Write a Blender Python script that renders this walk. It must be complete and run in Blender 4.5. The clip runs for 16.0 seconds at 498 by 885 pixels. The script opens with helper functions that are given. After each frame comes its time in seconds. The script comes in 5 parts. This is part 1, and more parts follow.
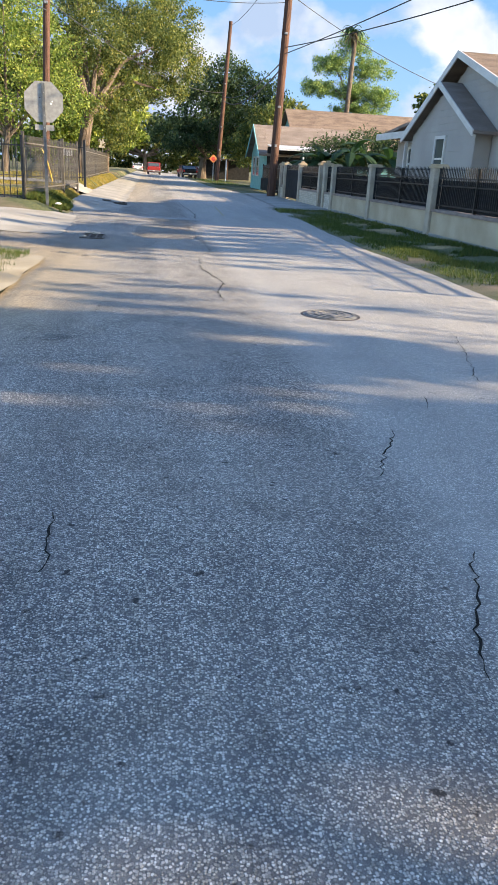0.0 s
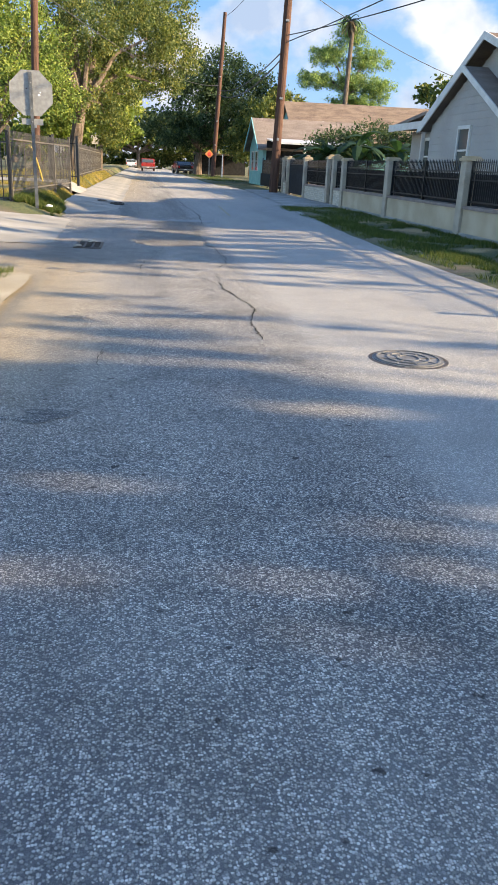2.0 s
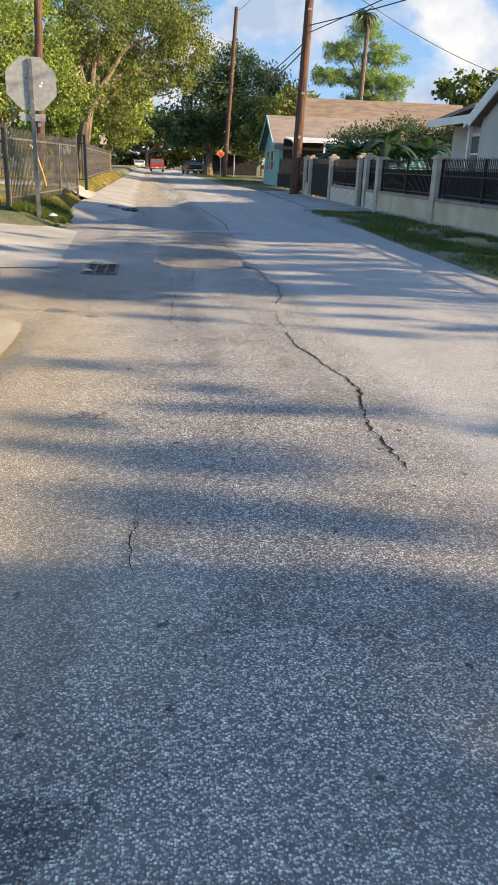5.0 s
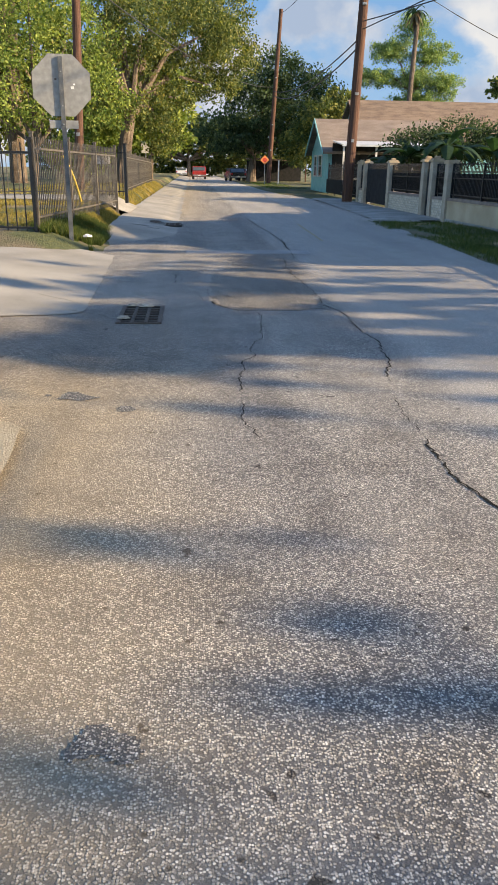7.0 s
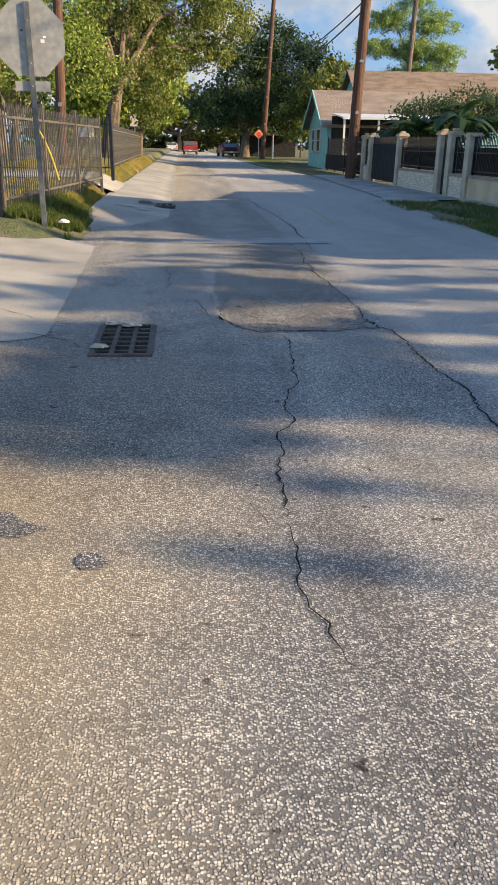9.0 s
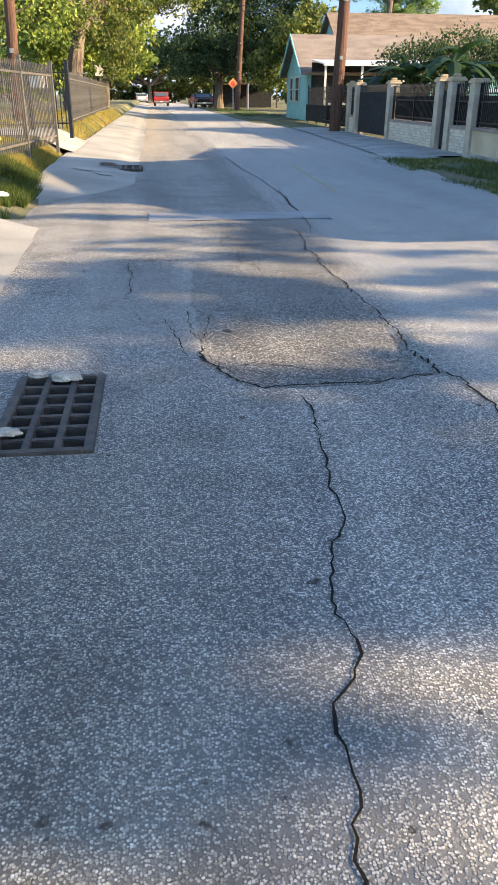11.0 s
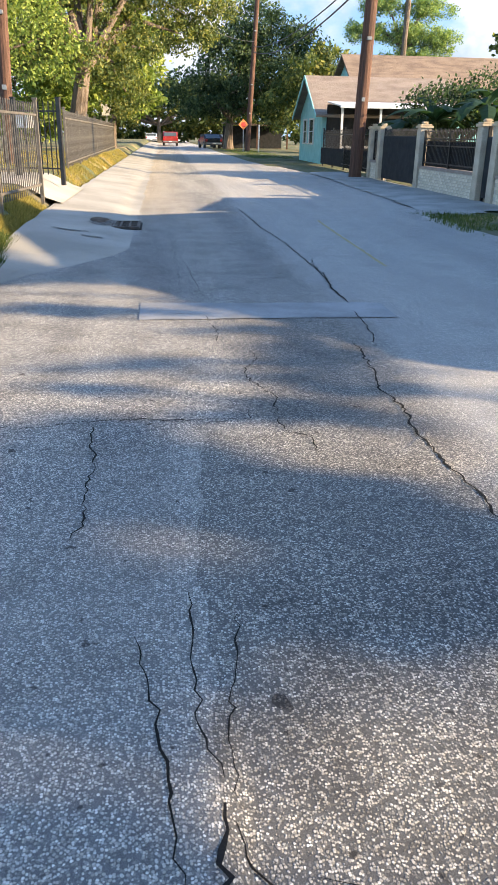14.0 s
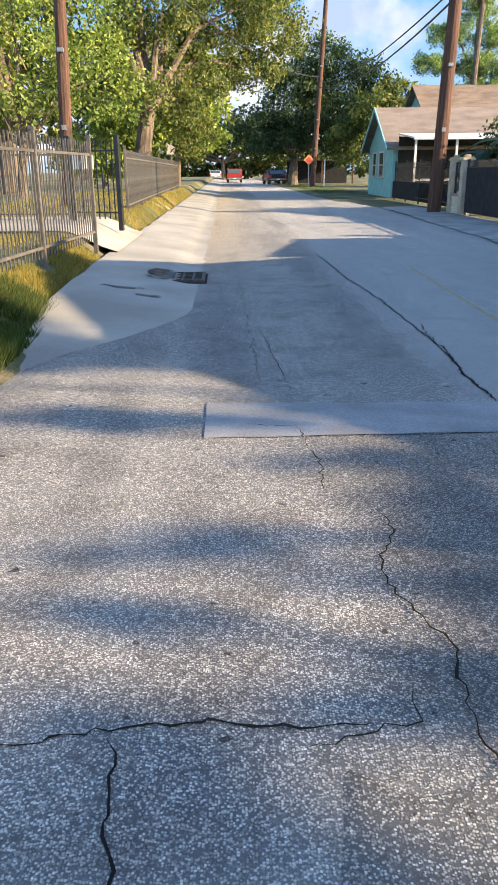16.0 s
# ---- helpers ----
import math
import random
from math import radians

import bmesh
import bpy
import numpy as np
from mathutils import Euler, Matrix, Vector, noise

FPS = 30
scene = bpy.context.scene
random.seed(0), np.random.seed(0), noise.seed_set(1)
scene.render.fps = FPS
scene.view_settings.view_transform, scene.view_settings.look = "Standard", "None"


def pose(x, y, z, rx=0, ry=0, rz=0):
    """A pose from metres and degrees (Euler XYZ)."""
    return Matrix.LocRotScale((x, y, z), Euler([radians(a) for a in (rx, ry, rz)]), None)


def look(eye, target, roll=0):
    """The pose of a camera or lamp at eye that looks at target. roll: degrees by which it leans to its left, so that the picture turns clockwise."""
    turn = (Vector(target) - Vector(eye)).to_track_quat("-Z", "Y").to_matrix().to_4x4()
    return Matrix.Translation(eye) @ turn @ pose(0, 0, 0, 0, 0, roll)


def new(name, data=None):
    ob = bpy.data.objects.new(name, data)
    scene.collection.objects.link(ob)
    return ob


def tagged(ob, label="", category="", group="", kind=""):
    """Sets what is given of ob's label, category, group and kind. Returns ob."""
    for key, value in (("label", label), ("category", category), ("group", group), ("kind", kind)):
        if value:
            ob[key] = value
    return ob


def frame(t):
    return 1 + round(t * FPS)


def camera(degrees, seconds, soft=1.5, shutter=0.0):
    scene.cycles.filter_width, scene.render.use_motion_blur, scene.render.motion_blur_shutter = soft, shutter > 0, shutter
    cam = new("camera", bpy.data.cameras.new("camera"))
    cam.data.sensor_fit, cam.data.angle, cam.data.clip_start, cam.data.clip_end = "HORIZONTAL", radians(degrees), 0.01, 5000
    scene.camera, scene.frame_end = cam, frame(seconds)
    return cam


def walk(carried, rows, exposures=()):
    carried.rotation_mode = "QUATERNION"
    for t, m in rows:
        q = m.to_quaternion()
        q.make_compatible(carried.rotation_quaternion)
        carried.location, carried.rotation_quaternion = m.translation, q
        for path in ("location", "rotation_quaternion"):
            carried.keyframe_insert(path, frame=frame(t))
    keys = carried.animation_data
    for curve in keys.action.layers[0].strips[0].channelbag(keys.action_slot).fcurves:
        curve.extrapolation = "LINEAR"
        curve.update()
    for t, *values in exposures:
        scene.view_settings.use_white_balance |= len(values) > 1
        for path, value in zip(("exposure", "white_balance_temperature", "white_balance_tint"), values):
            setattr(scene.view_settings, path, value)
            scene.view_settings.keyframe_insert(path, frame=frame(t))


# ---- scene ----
cam = camera(37.0, 16.0)
PATH = [
    (0, (1.327, -1.605, 1.267), (1.597, 0.255, 0.581), 3.3),
    (0.5, (1.27, -1.276, 1.287), (1.56, 0.58, 0.601), 2.5),
    (1, (1.256, -0.592, 1.261), (1.6, 1.244, 0.545), 2.5),
    (1.5, (1.237, -0.213, 1.284), (1.619, 1.62, 0.58), 1.7),
    (2, (1.163, 0.304, 1.272), (1.44, 2.158, 0.575), 2.5),
    (2.5, (1.139, 0.76, 1.287), (1.42, 2.606, 0.57), 1.5),
    (3, (1.111, 1.317, 1.294), (1.382, 3.164, 0.577), 2.1),
    (3.5, (1.077, 1.775, 1.301), (1.348, 3.628, 0.599), 2.5),
    (3.7, (1.081, 1.945, 1.318), (1.342, 3.802, 0.624), 2.5),
    (5.8, (0.867, 3.968, 1.261), (1.113, 5.821, 0.549), 1.6),
    (6, (0.914, 4.302, 1.328), (1.128, 6.151, 0.599), 1.7),
    (6.5, (0.824, 4.875, 1.322), (1.0, 6.734, 0.606), 1.3),
    (7, (0.817, 5.307, 1.335), (0.963, 7.178, 0.646), 0.8),
    (7.5, (0.768, 5.836, 1.314), (0.903, 7.711, 0.632), 0.3),
    (8, (0.795, 6.307, 1.333), (0.935, 8.178, 0.639), 0.2),
    (8.5, (0.747, 6.852, 1.307), (0.897, 8.713, 0.591), 0.4),
    (8.7, (0.743, 7.051, 1.291), (0.9, 8.908, 0.565), 0.6),
    (10.8, (0.792, 9.194, 1.289), (1.003, 10.995, 0.446), 0.6),
    (11, (0.825, 9.394, 1.286), (1.041, 11.193, 0.44), 0.3),
    (11.5, (0.901, 9.838, 1.314), (1.132, 11.645, 0.488), -0.3),
    (12, (0.871, 10.318, 1.317), (1.101, 12.14, 0.524), -0.1),
    (12.5, (0.922, 10.793, 1.328), (1.149, 12.631, 0.573), 0.3),
    (13, (0.909, 11.292, 1.333), (1.144, 13.13, 0.581), 0.7),
    (13.5, (0.979, 11.755, 1.356), (1.216, 13.593, 0.603), 0.9),
    (14, (0.942, 12.239, 1.357), (1.152, 14.075, 0.594), 1.0),
    (14.5, (0.918, 12.709, 1.352), (1.067, 14.552, 0.59), 0.8),
    (15, (0.916, 13.194, 1.38), (0.996, 15.05, 0.641), 0.6),
    (15.5, (0.889, 13.677, 1.367), (0.965, 15.555, 0.683), -0.5),
    (16, (0.866, 14.233, 1.374), (0.915, 16.11, 0.688), -0.5),
]
walk(cam, [(t, look(eye, aim, roll)) for t, eye, aim, roll in PATH],
     [(0, 1.95, 6050, 10), (3.5, 1.86, 6250, 10), (6, 1.66, 6350, 10), (7, 1.52, 6350, 10), (8.5, 1.45, 6350, 10),
      (11, 2.15, 6300, 10), (12.5, 2.17, 6250, 10), (14.5, 2.17, 6150, 10), (16, 2.05, 6100, 10)])

# ---- light ----
SUN_DIR = Vector((0.96, -0.28, 0.352)).normalized()
world = bpy.data.worlds.new("world")
scene.world = world
world.use_nodes = True
wn = world.node_tree.nodes
sky = wn.new("ShaderNodeTexSky")
sky.sky_type, sky.sun_disc = "NISHITA", False
sky.sun_elevation = math.asin(SUN_DIR.z)
sky.sun_rotation = math.atan2(SUN_DIR.x, SUN_DIR.y)
sky.ozone_density, sky.dust_density, sky.air_density = 2.5, 0.6, 1.0
world.node_tree.links.new(sky.outputs["Color"], wn["Background"].inputs["Color"])
wn["Background"].inputs["Strength"].default_value = 0.125
sun = new("sun", bpy.data.lights.new("sun", "SUN"))
sun.data.energy, sun.data.angle, sun.data.color = 5.0, radians(0.55), (1.0, 0.745, 0.44)
sun.matrix_world = look(SUN_DIR * 60, (0, 0, 0))


# ---- materials ----
def material(name, rough=0.8, metal=0.0):
    m = bpy.data.materials.new(name)
    m.use_nodes = True
    b = m.node_tree.nodes["Principled BSDF"]
    b.inputs["Roughness"].default_value, b.inputs["Metallic"].default_value = rough, metal
    return m, m.node_tree.nodes, m.node_tree.links, b


def coords(n, l, scale=(1, 1, 1)):
    tc, mp = n.new("ShaderNodeTexCoord"), n.new("ShaderNodeMapping")
    mp.inputs["Scale"].default_value = scale
    l.new(tc.outputs["Object"], mp.inputs["Vector"])
    return mp.outputs["Vector"]


def noise_fac(n, l, vec, scale, lo=0.35, hi=0.65, detail=4.0):
    t, r = n.new("ShaderNodeTexNoise"), n.new("ShaderNodeMapRange")
    t.inputs["Scale"].default_value, t.inputs["Detail"].default_value = scale, detail
    l.new(vec, t.inputs["Vector"])
    r.inputs["From Min"].default_value, r.inputs["From Max"].default_value = lo, hi
    l.new(t.outputs["Fac"], r.inputs["Value"])
    return r.outputs["Result"]


def mix(n, l, fac, a, b, kind="MIX"):
    m = n.new("ShaderNodeMix")
    m.data_type, m.blend_type = "RGBA", kind
    for socket, v in ((m.inputs["Factor"], fac), (m.inputs["A"], a), (m.inputs["B"], b)):
        if isinstance(v, (int, float)):
            socket.default_value = v
        elif isinstance(v, tuple):
            socket.default_value = (*v, 1)
        else:
            l.new(v, socket)
    return m.outputs["Result"]


def bump(n, l, b, height, strength, distance):
    u = n.new("ShaderNodeBump")
    u.inputs["Strength"].default_value, u.inputs["Distance"].default_value = strength, distance
    l.new(height, u.inputs["Height"])
    l.new(u.outputs["Normal"], b.inputs["Normal"])


def simple(name, c1, c2, scale=6.0, fine=60.0, rough=0.8, metal=0.0, relief=0.3, depth=0.004, stretch=(1, 1, 1), vary=0.0):
    """Two tones at a large scale, darkened a little by fine grain, with relief from the grain."""
    m, n, l, b = material(name, rough, metal)
    if rough > 0.84:
        b.inputs["Specular IOR Level"].default_value = 0.2
    vec = coords(n, l, stretch)
    col = mix(n, l, noise_fac(n, l, vec, scale), c1, c2)
    grain = noise_fac(n, l, vec, fine, 0.3, 0.7)
    col = mix(n, l, grain, mix(n, l, 1.0, col, (0.72, 0.72, 0.72), "MULTIPLY"), col)
    if vary:
        info, r = n.new("ShaderNodeObjectInfo"), n.new("ShaderNodeMapRange")
        r.inputs["To Min"].default_value, r.inputs["To Max"].default_value = 1 - vary, 1 + vary
        l.new(info.outputs["Random"], r.inputs["Value"])
        col = mix(n, l, 1.0, col, r.outputs["Result"], "MULTIPLY")
    l.new(col, b.inputs["Base Color"])
    bump(n, l, b, grain, relief, depth)
    return m


def asphalt(name, dark, stone, worn, lo=0.36, hi=1.0, street=False):
    """Chip-sealed asphalt: pale irregular stones in dark binder, patchy wear, oil spots; on the street also sand at the edge and a paler outer lane."""
    m, n, l, b = material(name, 0.85)
    b.inputs["Specular IOR Level"].default_value = 0.35
    vec = coords(n, l)
    bend, add, cell, pick, up, gap = (n.new("ShaderNode" + k) for k in ("TexNoise", "VectorMath", "TexVoronoi", "SeparateColor", "MapRange", "MapRange"))
    bend.inputs["Scale"].default_value = 160
    l.new(vec, bend.inputs["Vector"])
    add.operation = "MULTIPLY_ADD"
    add.inputs[1].default_value = (0.0035, 0.0035, 0.0035)
    l.new(bend.outputs["Color"], add.inputs[0])
    l.new(vec, add.inputs[2])
    cell.inputs["Scale"].default_value = 145
    l.new(add.outputs["Vector"], cell.inputs["Vector"])
    l.new(cell.outputs["Color"], pick.inputs["Color"])
    up.inputs["From Min"].default_value, up.inputs["From Max"].default_value = lo, hi
    l.new(pick.outputs["Red"], up.inputs["Value"])
    gap.inputs["From Min"].default_value, gap.inputs["From Max"].default_value = 0.70, 0.42
    l.new(cell.outputs["Distance"], gap.inputs["Value"])
    chips = mix(n, l, 1.0, up.outputs["Result"], gap.outputs["Result"], "MULTIPLY")
    fine = noise_fac(n, l, vec, 420, 0.40, 0.66, 2.0)
    clump = noise_fac(n, l, vec, 30, 0.34, 0.66, 3.0)
    col = mix(n, l, pick.outputs["Green"], stone, tuple(c * f for c, f in zip(stone, (0.58, 0.55, 0.50))))
    col = mix(n, l, chips, mix(n, l, fine, dark, tuple(c * 2.4 for c in dark)), col)
    col = mix(n, l, clump, mix(n, l, 1.0, col, (0.66, 0.66, 0.66), "MULTIPLY"), col)
    col = mix(n, l, noise_fac(n, l, vec, 0.55, 0.35, 0.7), col, mix(n, l, 0.3, col, worn))
    lanes = noise_fac(n, l, coords(n, l, (1.6, 0.14, 1)), 1.1, 0.42, 0.68)
    col = mix(n, l, lanes, col, mix(n, l, 1.0, col, (0.72, 0.72, 0.74), "MULTIPLY"))
    patches = noise_fac(n, l, vec, 2.6, 0.50, 0.66, 5.0)
    col = mix(n, l, patches, col, mix(n, l, 1.0, col, (0.78, 0.77, 0.76), "MULTIPLY"))
    spots = noise_fac(n, l, vec, 17.0, 0.68, 0.74, 3.0)
    col = mix(n, l, spots, col, mix(n, l, 1.0, col, (0.28, 0.27, 0.27), "MULTIPLY"))
    tar = noise_fac(n, l, vec, 11.0, 0.71, 0.74, 2.0)
    col = mix(n, l, tar, col, mix(n, l, 1.0, col, (0.22, 0.21, 0.21), "MULTIPLY"))
    if street:
        sep, ragged = n.new("ShaderNodeSeparateXYZ"), n.new("ShaderNodeTexNoise")
        l.new(vec, sep.inputs["Vector"])
        ragged.inputs["Scale"].default_value, ragged.inputs["Detail"].default_value = 1.3, 6.0
        l.new(vec, ragged.inputs["Vector"])

        def ramp(axis, a, b, wobble):
            """Nought to one from a to b along an axis, with a ragged front."""
            off, r = n.new("ShaderNodeMath"), n.new("ShaderNodeMapRange")
            off.operation = "MULTIPLY_ADD"
            off.inputs[1].default_value = wobble
            l.new(ragged.outputs["Fac"], off.inputs[0])
            l.new(sep.outputs[axis], off.inputs[2])
            r.inputs["From Min"].default_value, r.inputs["From Max"].default_value = a + wobble / 2, b + wobble / 2
            l.new(off.outputs["Value"], r.inputs["Value"])
            return r.outputs["Result"]

        def both(*f):
            out = f[0]
            for x in f[1:]:
                out = mix(n, l, 1.0, out, x, "MULTIPLY")
            return out

        col = mix(n, l, ramp("X", 2.25, 2.6, 0.25), col, mix(n, l, 0.38, col, (0.40, 0.39, 0.37)))
        sand = both(ramp("X", 1.1, 0.05, 0.8), ramp("Y", 3.2, 5.5, 1.5), ramp("Y", 10.9, 9.9, 0.6))
        col = mix(n, l, sand, col, mix(n, l, 0.34, mix(n, l, 1.0, col, (1.05, 0.95, 0.76), "MULTIPLY"), (0.42, 0.33, 0.20)))
        # darker, slightly browner zone on the left around the drain
        dark_by_drain = both(ramp("X", 1.25, 0.6, 0.4), ramp("Y", 9.7, 10.6, 0.6), ramp("Y", 13.4, 12.0, 0.5))
        col = mix(n, l, dark_by_drain, col, mix(n, l, 1.0, col, (0.74, 0.71, 0.67), "MULTIPLY"))
        # darker zone in mid-road, beyond the sunken patch
        darker_zone = both(ramp("X", 1.2, 1.5, 0.4), ramp("X", 2.6, 2.3, 0.3), ramp("Y", 14.6, 15.6, 0.8), ramp("Y", 18.2, 18.0, 0.1))
        col = mix(n, l, darker_zone, col, mix(n, l, 1.0, col, (0.70, 0.68, 0.66), "MULTIPLY"))
        far_sand = both(ramp("X", 1.7, 0.5, 0.8), ramp("Y", 24, 30, 2.0))
        col = mix(n, l, far_sand, col, mix(n, l, 0.5, col, (0.36, 0.28, 0.17)))
    l.new(col, b.inputs["Base Color"])
    bump(n, l, b, chips, 0.9, 0.007)
    return m


ASPHALT = asphalt("asphalt_chipseal", (0.064, 0.064, 0.066), (0.90, 0.87, 0.80), (0.33, 0.31, 0.275), 0.16, 0.95, street=True)
PATCHED = asphalt("asphalt_patch", (0.042, 0.042, 0.042), (0.80, 0.77, 0.70), (0.20, 0.185, 0.165), 0.28, 1.0)
CRACK = simple("crack_filler", (0.005, 0.005, 0.005), (0.012, 0.011, 0.010), 8, 120, 0.95)
CONCRETE = simple("concrete", (0.25, 0.235, 0.205), (0.35, 0.33, 0.29), 0.9, 70, 0.85, relief=0.35, depth=0.004)
CONCRETE_DARK = simple("stained_concrete", (0.22, 0.215, 0.2), (0.33, 0.32, 0.3), 1.4, 60, 0.85)
STRIP = simple("repair_concrete", (0.17, 0.172, 0.175), (0.26, 0.262, 0.265), 2.5, 60, 0.8)
STUCCO = simple("cream_stucco", (0.40, 0.32, 0.215), (0.50, 0.41, 0.29), 1.6, 50, 0.85)
PILLAR = simple("pillar_stucco", (0.35, 0.295, 0.23), (0.46, 0.395, 0.31), 2.5, 45, 0.85)
CAP = simple("wall_cap", (0.20, 0.15, 0.13), (0.28, 0.22, 0.19), 3, 60, 0.8)
BRICK = simple("pale_brick", (0.50, 0.43, 0.34), (0.60, 0.53, 0.43), 4, 60, 0.85, vary=0.14)
MORTAR = simple("mortar", (0.36, 0.33, 0.29), (0.43, 0.40, 0.35), 8, 80, 0.9)
IRON = simple("black_painted_iron", (0.012, 0.012, 0.014), (0.025, 0.024, 0.024), 5, 80, 0.45, 0.3)
IRON_OLD = simple("weathered_iron", (0.085, 0.075, 0.063), (0.15, 0.13, 0.105), 5, 60, 0.6, 0.3)
GRATE = simple("rusty_cast_iron", (0.05, 0.045, 0.042), (0.11, 0.085, 0.07), 12, 120, 0.6, 0.5, 0.5)
# near-black: the dark of an unlit hole put into the colour
PIT = simple("pit_black", (0.01, 0.01, 0.01), (0.02, 0.018, 0.016), 5, 40, 0.9)
STEEL = simple("galvanised_steel", (0.22, 0.23, 0.235), (0.33, 0.33, 0.335), 14, 90, 0.5, 0.6, 0.1)
SIGN_BACK = simple("dull_aluminium", (0.22, 0.22, 0.215), (0.26, 0.26, 0.25), 3, 12, 0.7, 0.1, 0.02, 0.001)
POST_DARK = simple("weathered_dark_steel", (0.075, 0.08, 0.085), (0.13, 0.135, 0.14), 8, 60, 0.6, 0.3, 0.1)
POLE = simple("creosoted_timber", (0.065, 0.036, 0.026), (0.12, 0.064, 0.044), 3, 30, 0.85, stretch=(6, 6, 0.4), relief=0.6, depth=0.01)
BARK = simple("bark", (0.10, 0.075, 0.055), (0.19, 0.15, 0.115), 3, 16, 0.95, stretch=(3, 3, 0.7), relief=0.9, depth=0.03)
SIDING = simple("grey_siding", (0.33, 0.30, 0.275), (0.38, 0.35, 0.32), 1.0, 60, 0.7, relief=0.1)
TRIM = simple("white_trim", (0.56, 0.53, 0.49), (0.66, 0.63, 0.59), 3, 60, 0.6, relief=0.1)
TEAL = simple("teal_paint", (0.20, 0.46, 0.47), (0.28, 0.55, 0.55), 2, 40, 0.65, relief=0.15)
SHINGLE = simple("brown_shingles", (0.165, 0.12, 0.088), (0.25, 0.185, 0.135), 1.2, 22, 0.9, stretch=(1, 2.5, 2.5), relief=0.7, depth=0.02)
SHINGLE_G = simple("grey_brown_shingles", (0.19, 0.15, 0.125), (0.27, 0.22, 0.185), 0.9, 22, 0.9, stretch=(1, 2.5, 2.5), relief=0.7, depth=0.02)
DARK = simple("dark_shade_cloth", (0.015, 0.016, 0.018), (0.028, 0.028, 0.03), 4, 50, 0.9)
TIN = simple("white_tin_roof", (0.50, 0.51, 0.52), (0.62, 0.62, 0.62), 2, 30, 0.5, 0.2, 0.2)
RUBBER = simple("tyre_rubber", (0.015, 0.015, 0.015), (0.03, 0.03, 0.03), 6, 60, 0.8)
RED_PAINT = simple("red_car_paint", (0.26, 0.025, 0.022), (0.34, 0.035, 0.028), 2, 60, 0.3, relief=0.02)
BLACK_PAINT = simple("black_car_paint", (0.015, 0.016, 0.02), (0.03, 0.03, 0.035), 2, 60, 0.25, relief=0.02)
WHITE_PAINT = simple("white_car_paint", (0.55, 0.56, 0.58), (0.65, 0.66, 0.68), 2, 60, 0.3, relief=0.02)
LAMP_RED = simple("red_lens", (0.4, 0.02, 0.02), (0.5, 0.03, 0.03), 4, 40, 0.25, relief=0.02)
ORANGE = simple("orange_sign_sheeting", (0.62, 0.21, 0.05), (0.72, 0.27, 0.07), 4, 40, 0.5, relief=0.03)
SIGN_RED = simple("red_sign_sheeting", (0.5, 0.04, 0.03), (0.6, 0.06, 0.04), 4, 40, 0.5, relief=0.03)
YELLOW = simple("yellow_plastic", (0.42, 0.32, 0.06), (0.52, 0.40, 0.09), 4, 40, 0.5, relief=0.05)
CABLE = simple("black_cable", (0.015, 0.015, 0.016), (0.025, 0.025, 0.026), 5, 50, 0.7)
PAINT_LINE = simple("faded_yellow_line", (0.26, 0.22, 0.12), (0.42, 0.34, 0.16), 20, 120, 0.85)
LITTER = simple("white_litter", (0.6, 0.6, 0.58), (0.75, 0.74, 0.72), 8, 60, 0.7)
RUST = simple("rubble", (0.30, 0.26, 0.21), (0.45, 0.40, 0.33), 6, 60, 0.9, relief=0.6)

GLASS, _n, _l, _b = material("window_glass", 0.06)
_b.inputs["Base Color"].default_value = (0.06, 0.075, 0.085, 1)


def leaf(name, c1, c2, c3):
    """Foliage: each leaf has its own tone, some light comes through."""
    m, n, l, b = material(name, 0.65)
    b.inputs["Specular IOR Level"].default_value = 0.2
    geo, ramp = n.new("ShaderNodeNewGeometry"), n.new("ShaderNodeValToRGB")
    ramp.color_ramp.elements[0].color, ramp.color_ramp.elements[1].color = (*c1, 1), (*c3, 1)
    e = ramp.color_ramp.elements.new(0.55)
    e.color = (*c2, 1)
    l.new(geo.outputs["Random Per Island"], ramp.inputs["Fac"])
    big = noise_fac(n, l, coords(n, l), 0.5, 0.35, 0.65)
    col = mix(n, l, big, mix(n, l, 1.0, ramp.outputs["Color"], (0.62, 0.7, 0.7), "MULTIPLY"), ramp.outputs["Color"])
    l.new(col, b.inputs["Base Color"])
    tr, ms = n.new("ShaderNodeBsdfTranslucent"), n.new("ShaderNodeMixShader")
    l.new(mix(n, l, 1.0, col, (1.5, 1.5, 0.7), "MULTIPLY"), tr.inputs["Color"])
    ms.inputs["Fac"].default_value = 0.38
    l.new(b.outputs["BSDF"], ms.inputs[1])
    l.new(tr.outputs["BSDF"], ms.inputs[2])
    l.new(ms.outputs["Shader"], n["Material Output"].inputs["Surface"])
    return m


LEAF_OAK = leaf("oak_leaves", (0.05, 0.076, 0.026), (0.11, 0.135, 0.042), (0.25, 0.235, 0.065))
LEAF_DARK = leaf("dark_leaves", (0.028, 0.048, 0.026), (0.055, 0.085, 0.042), (0.11, 0.145, 0.07))
LEAF_BRIGHT = leaf("bright_leaves", (0.10, 0.15, 0.035), (0.20, 0.25, 0.055), (0.36, 0.38, 0.095))
LEAF_PINE = leaf("pine_needles", (0.09, 0.15, 0.07), (0.19, 0.27, 0.10), (0.34, 0.40, 0.13))
FROND = leaf("fronds", (0.02, 0.045, 0.026), (0.035, 0.07, 0.035), (0.06, 0.11, 0.05))
FROND_DRY = leaf("dry_fronds", (0.12, 0.09, 0.06), (0.18, 0.14, 0.09), (0.25, 0.19, 0.12))
BLADES = leaf("grass_blades", (0.035, 0.06, 0.016), (0.07, 0.10, 0.024), (0.16, 0.16, 0.05))

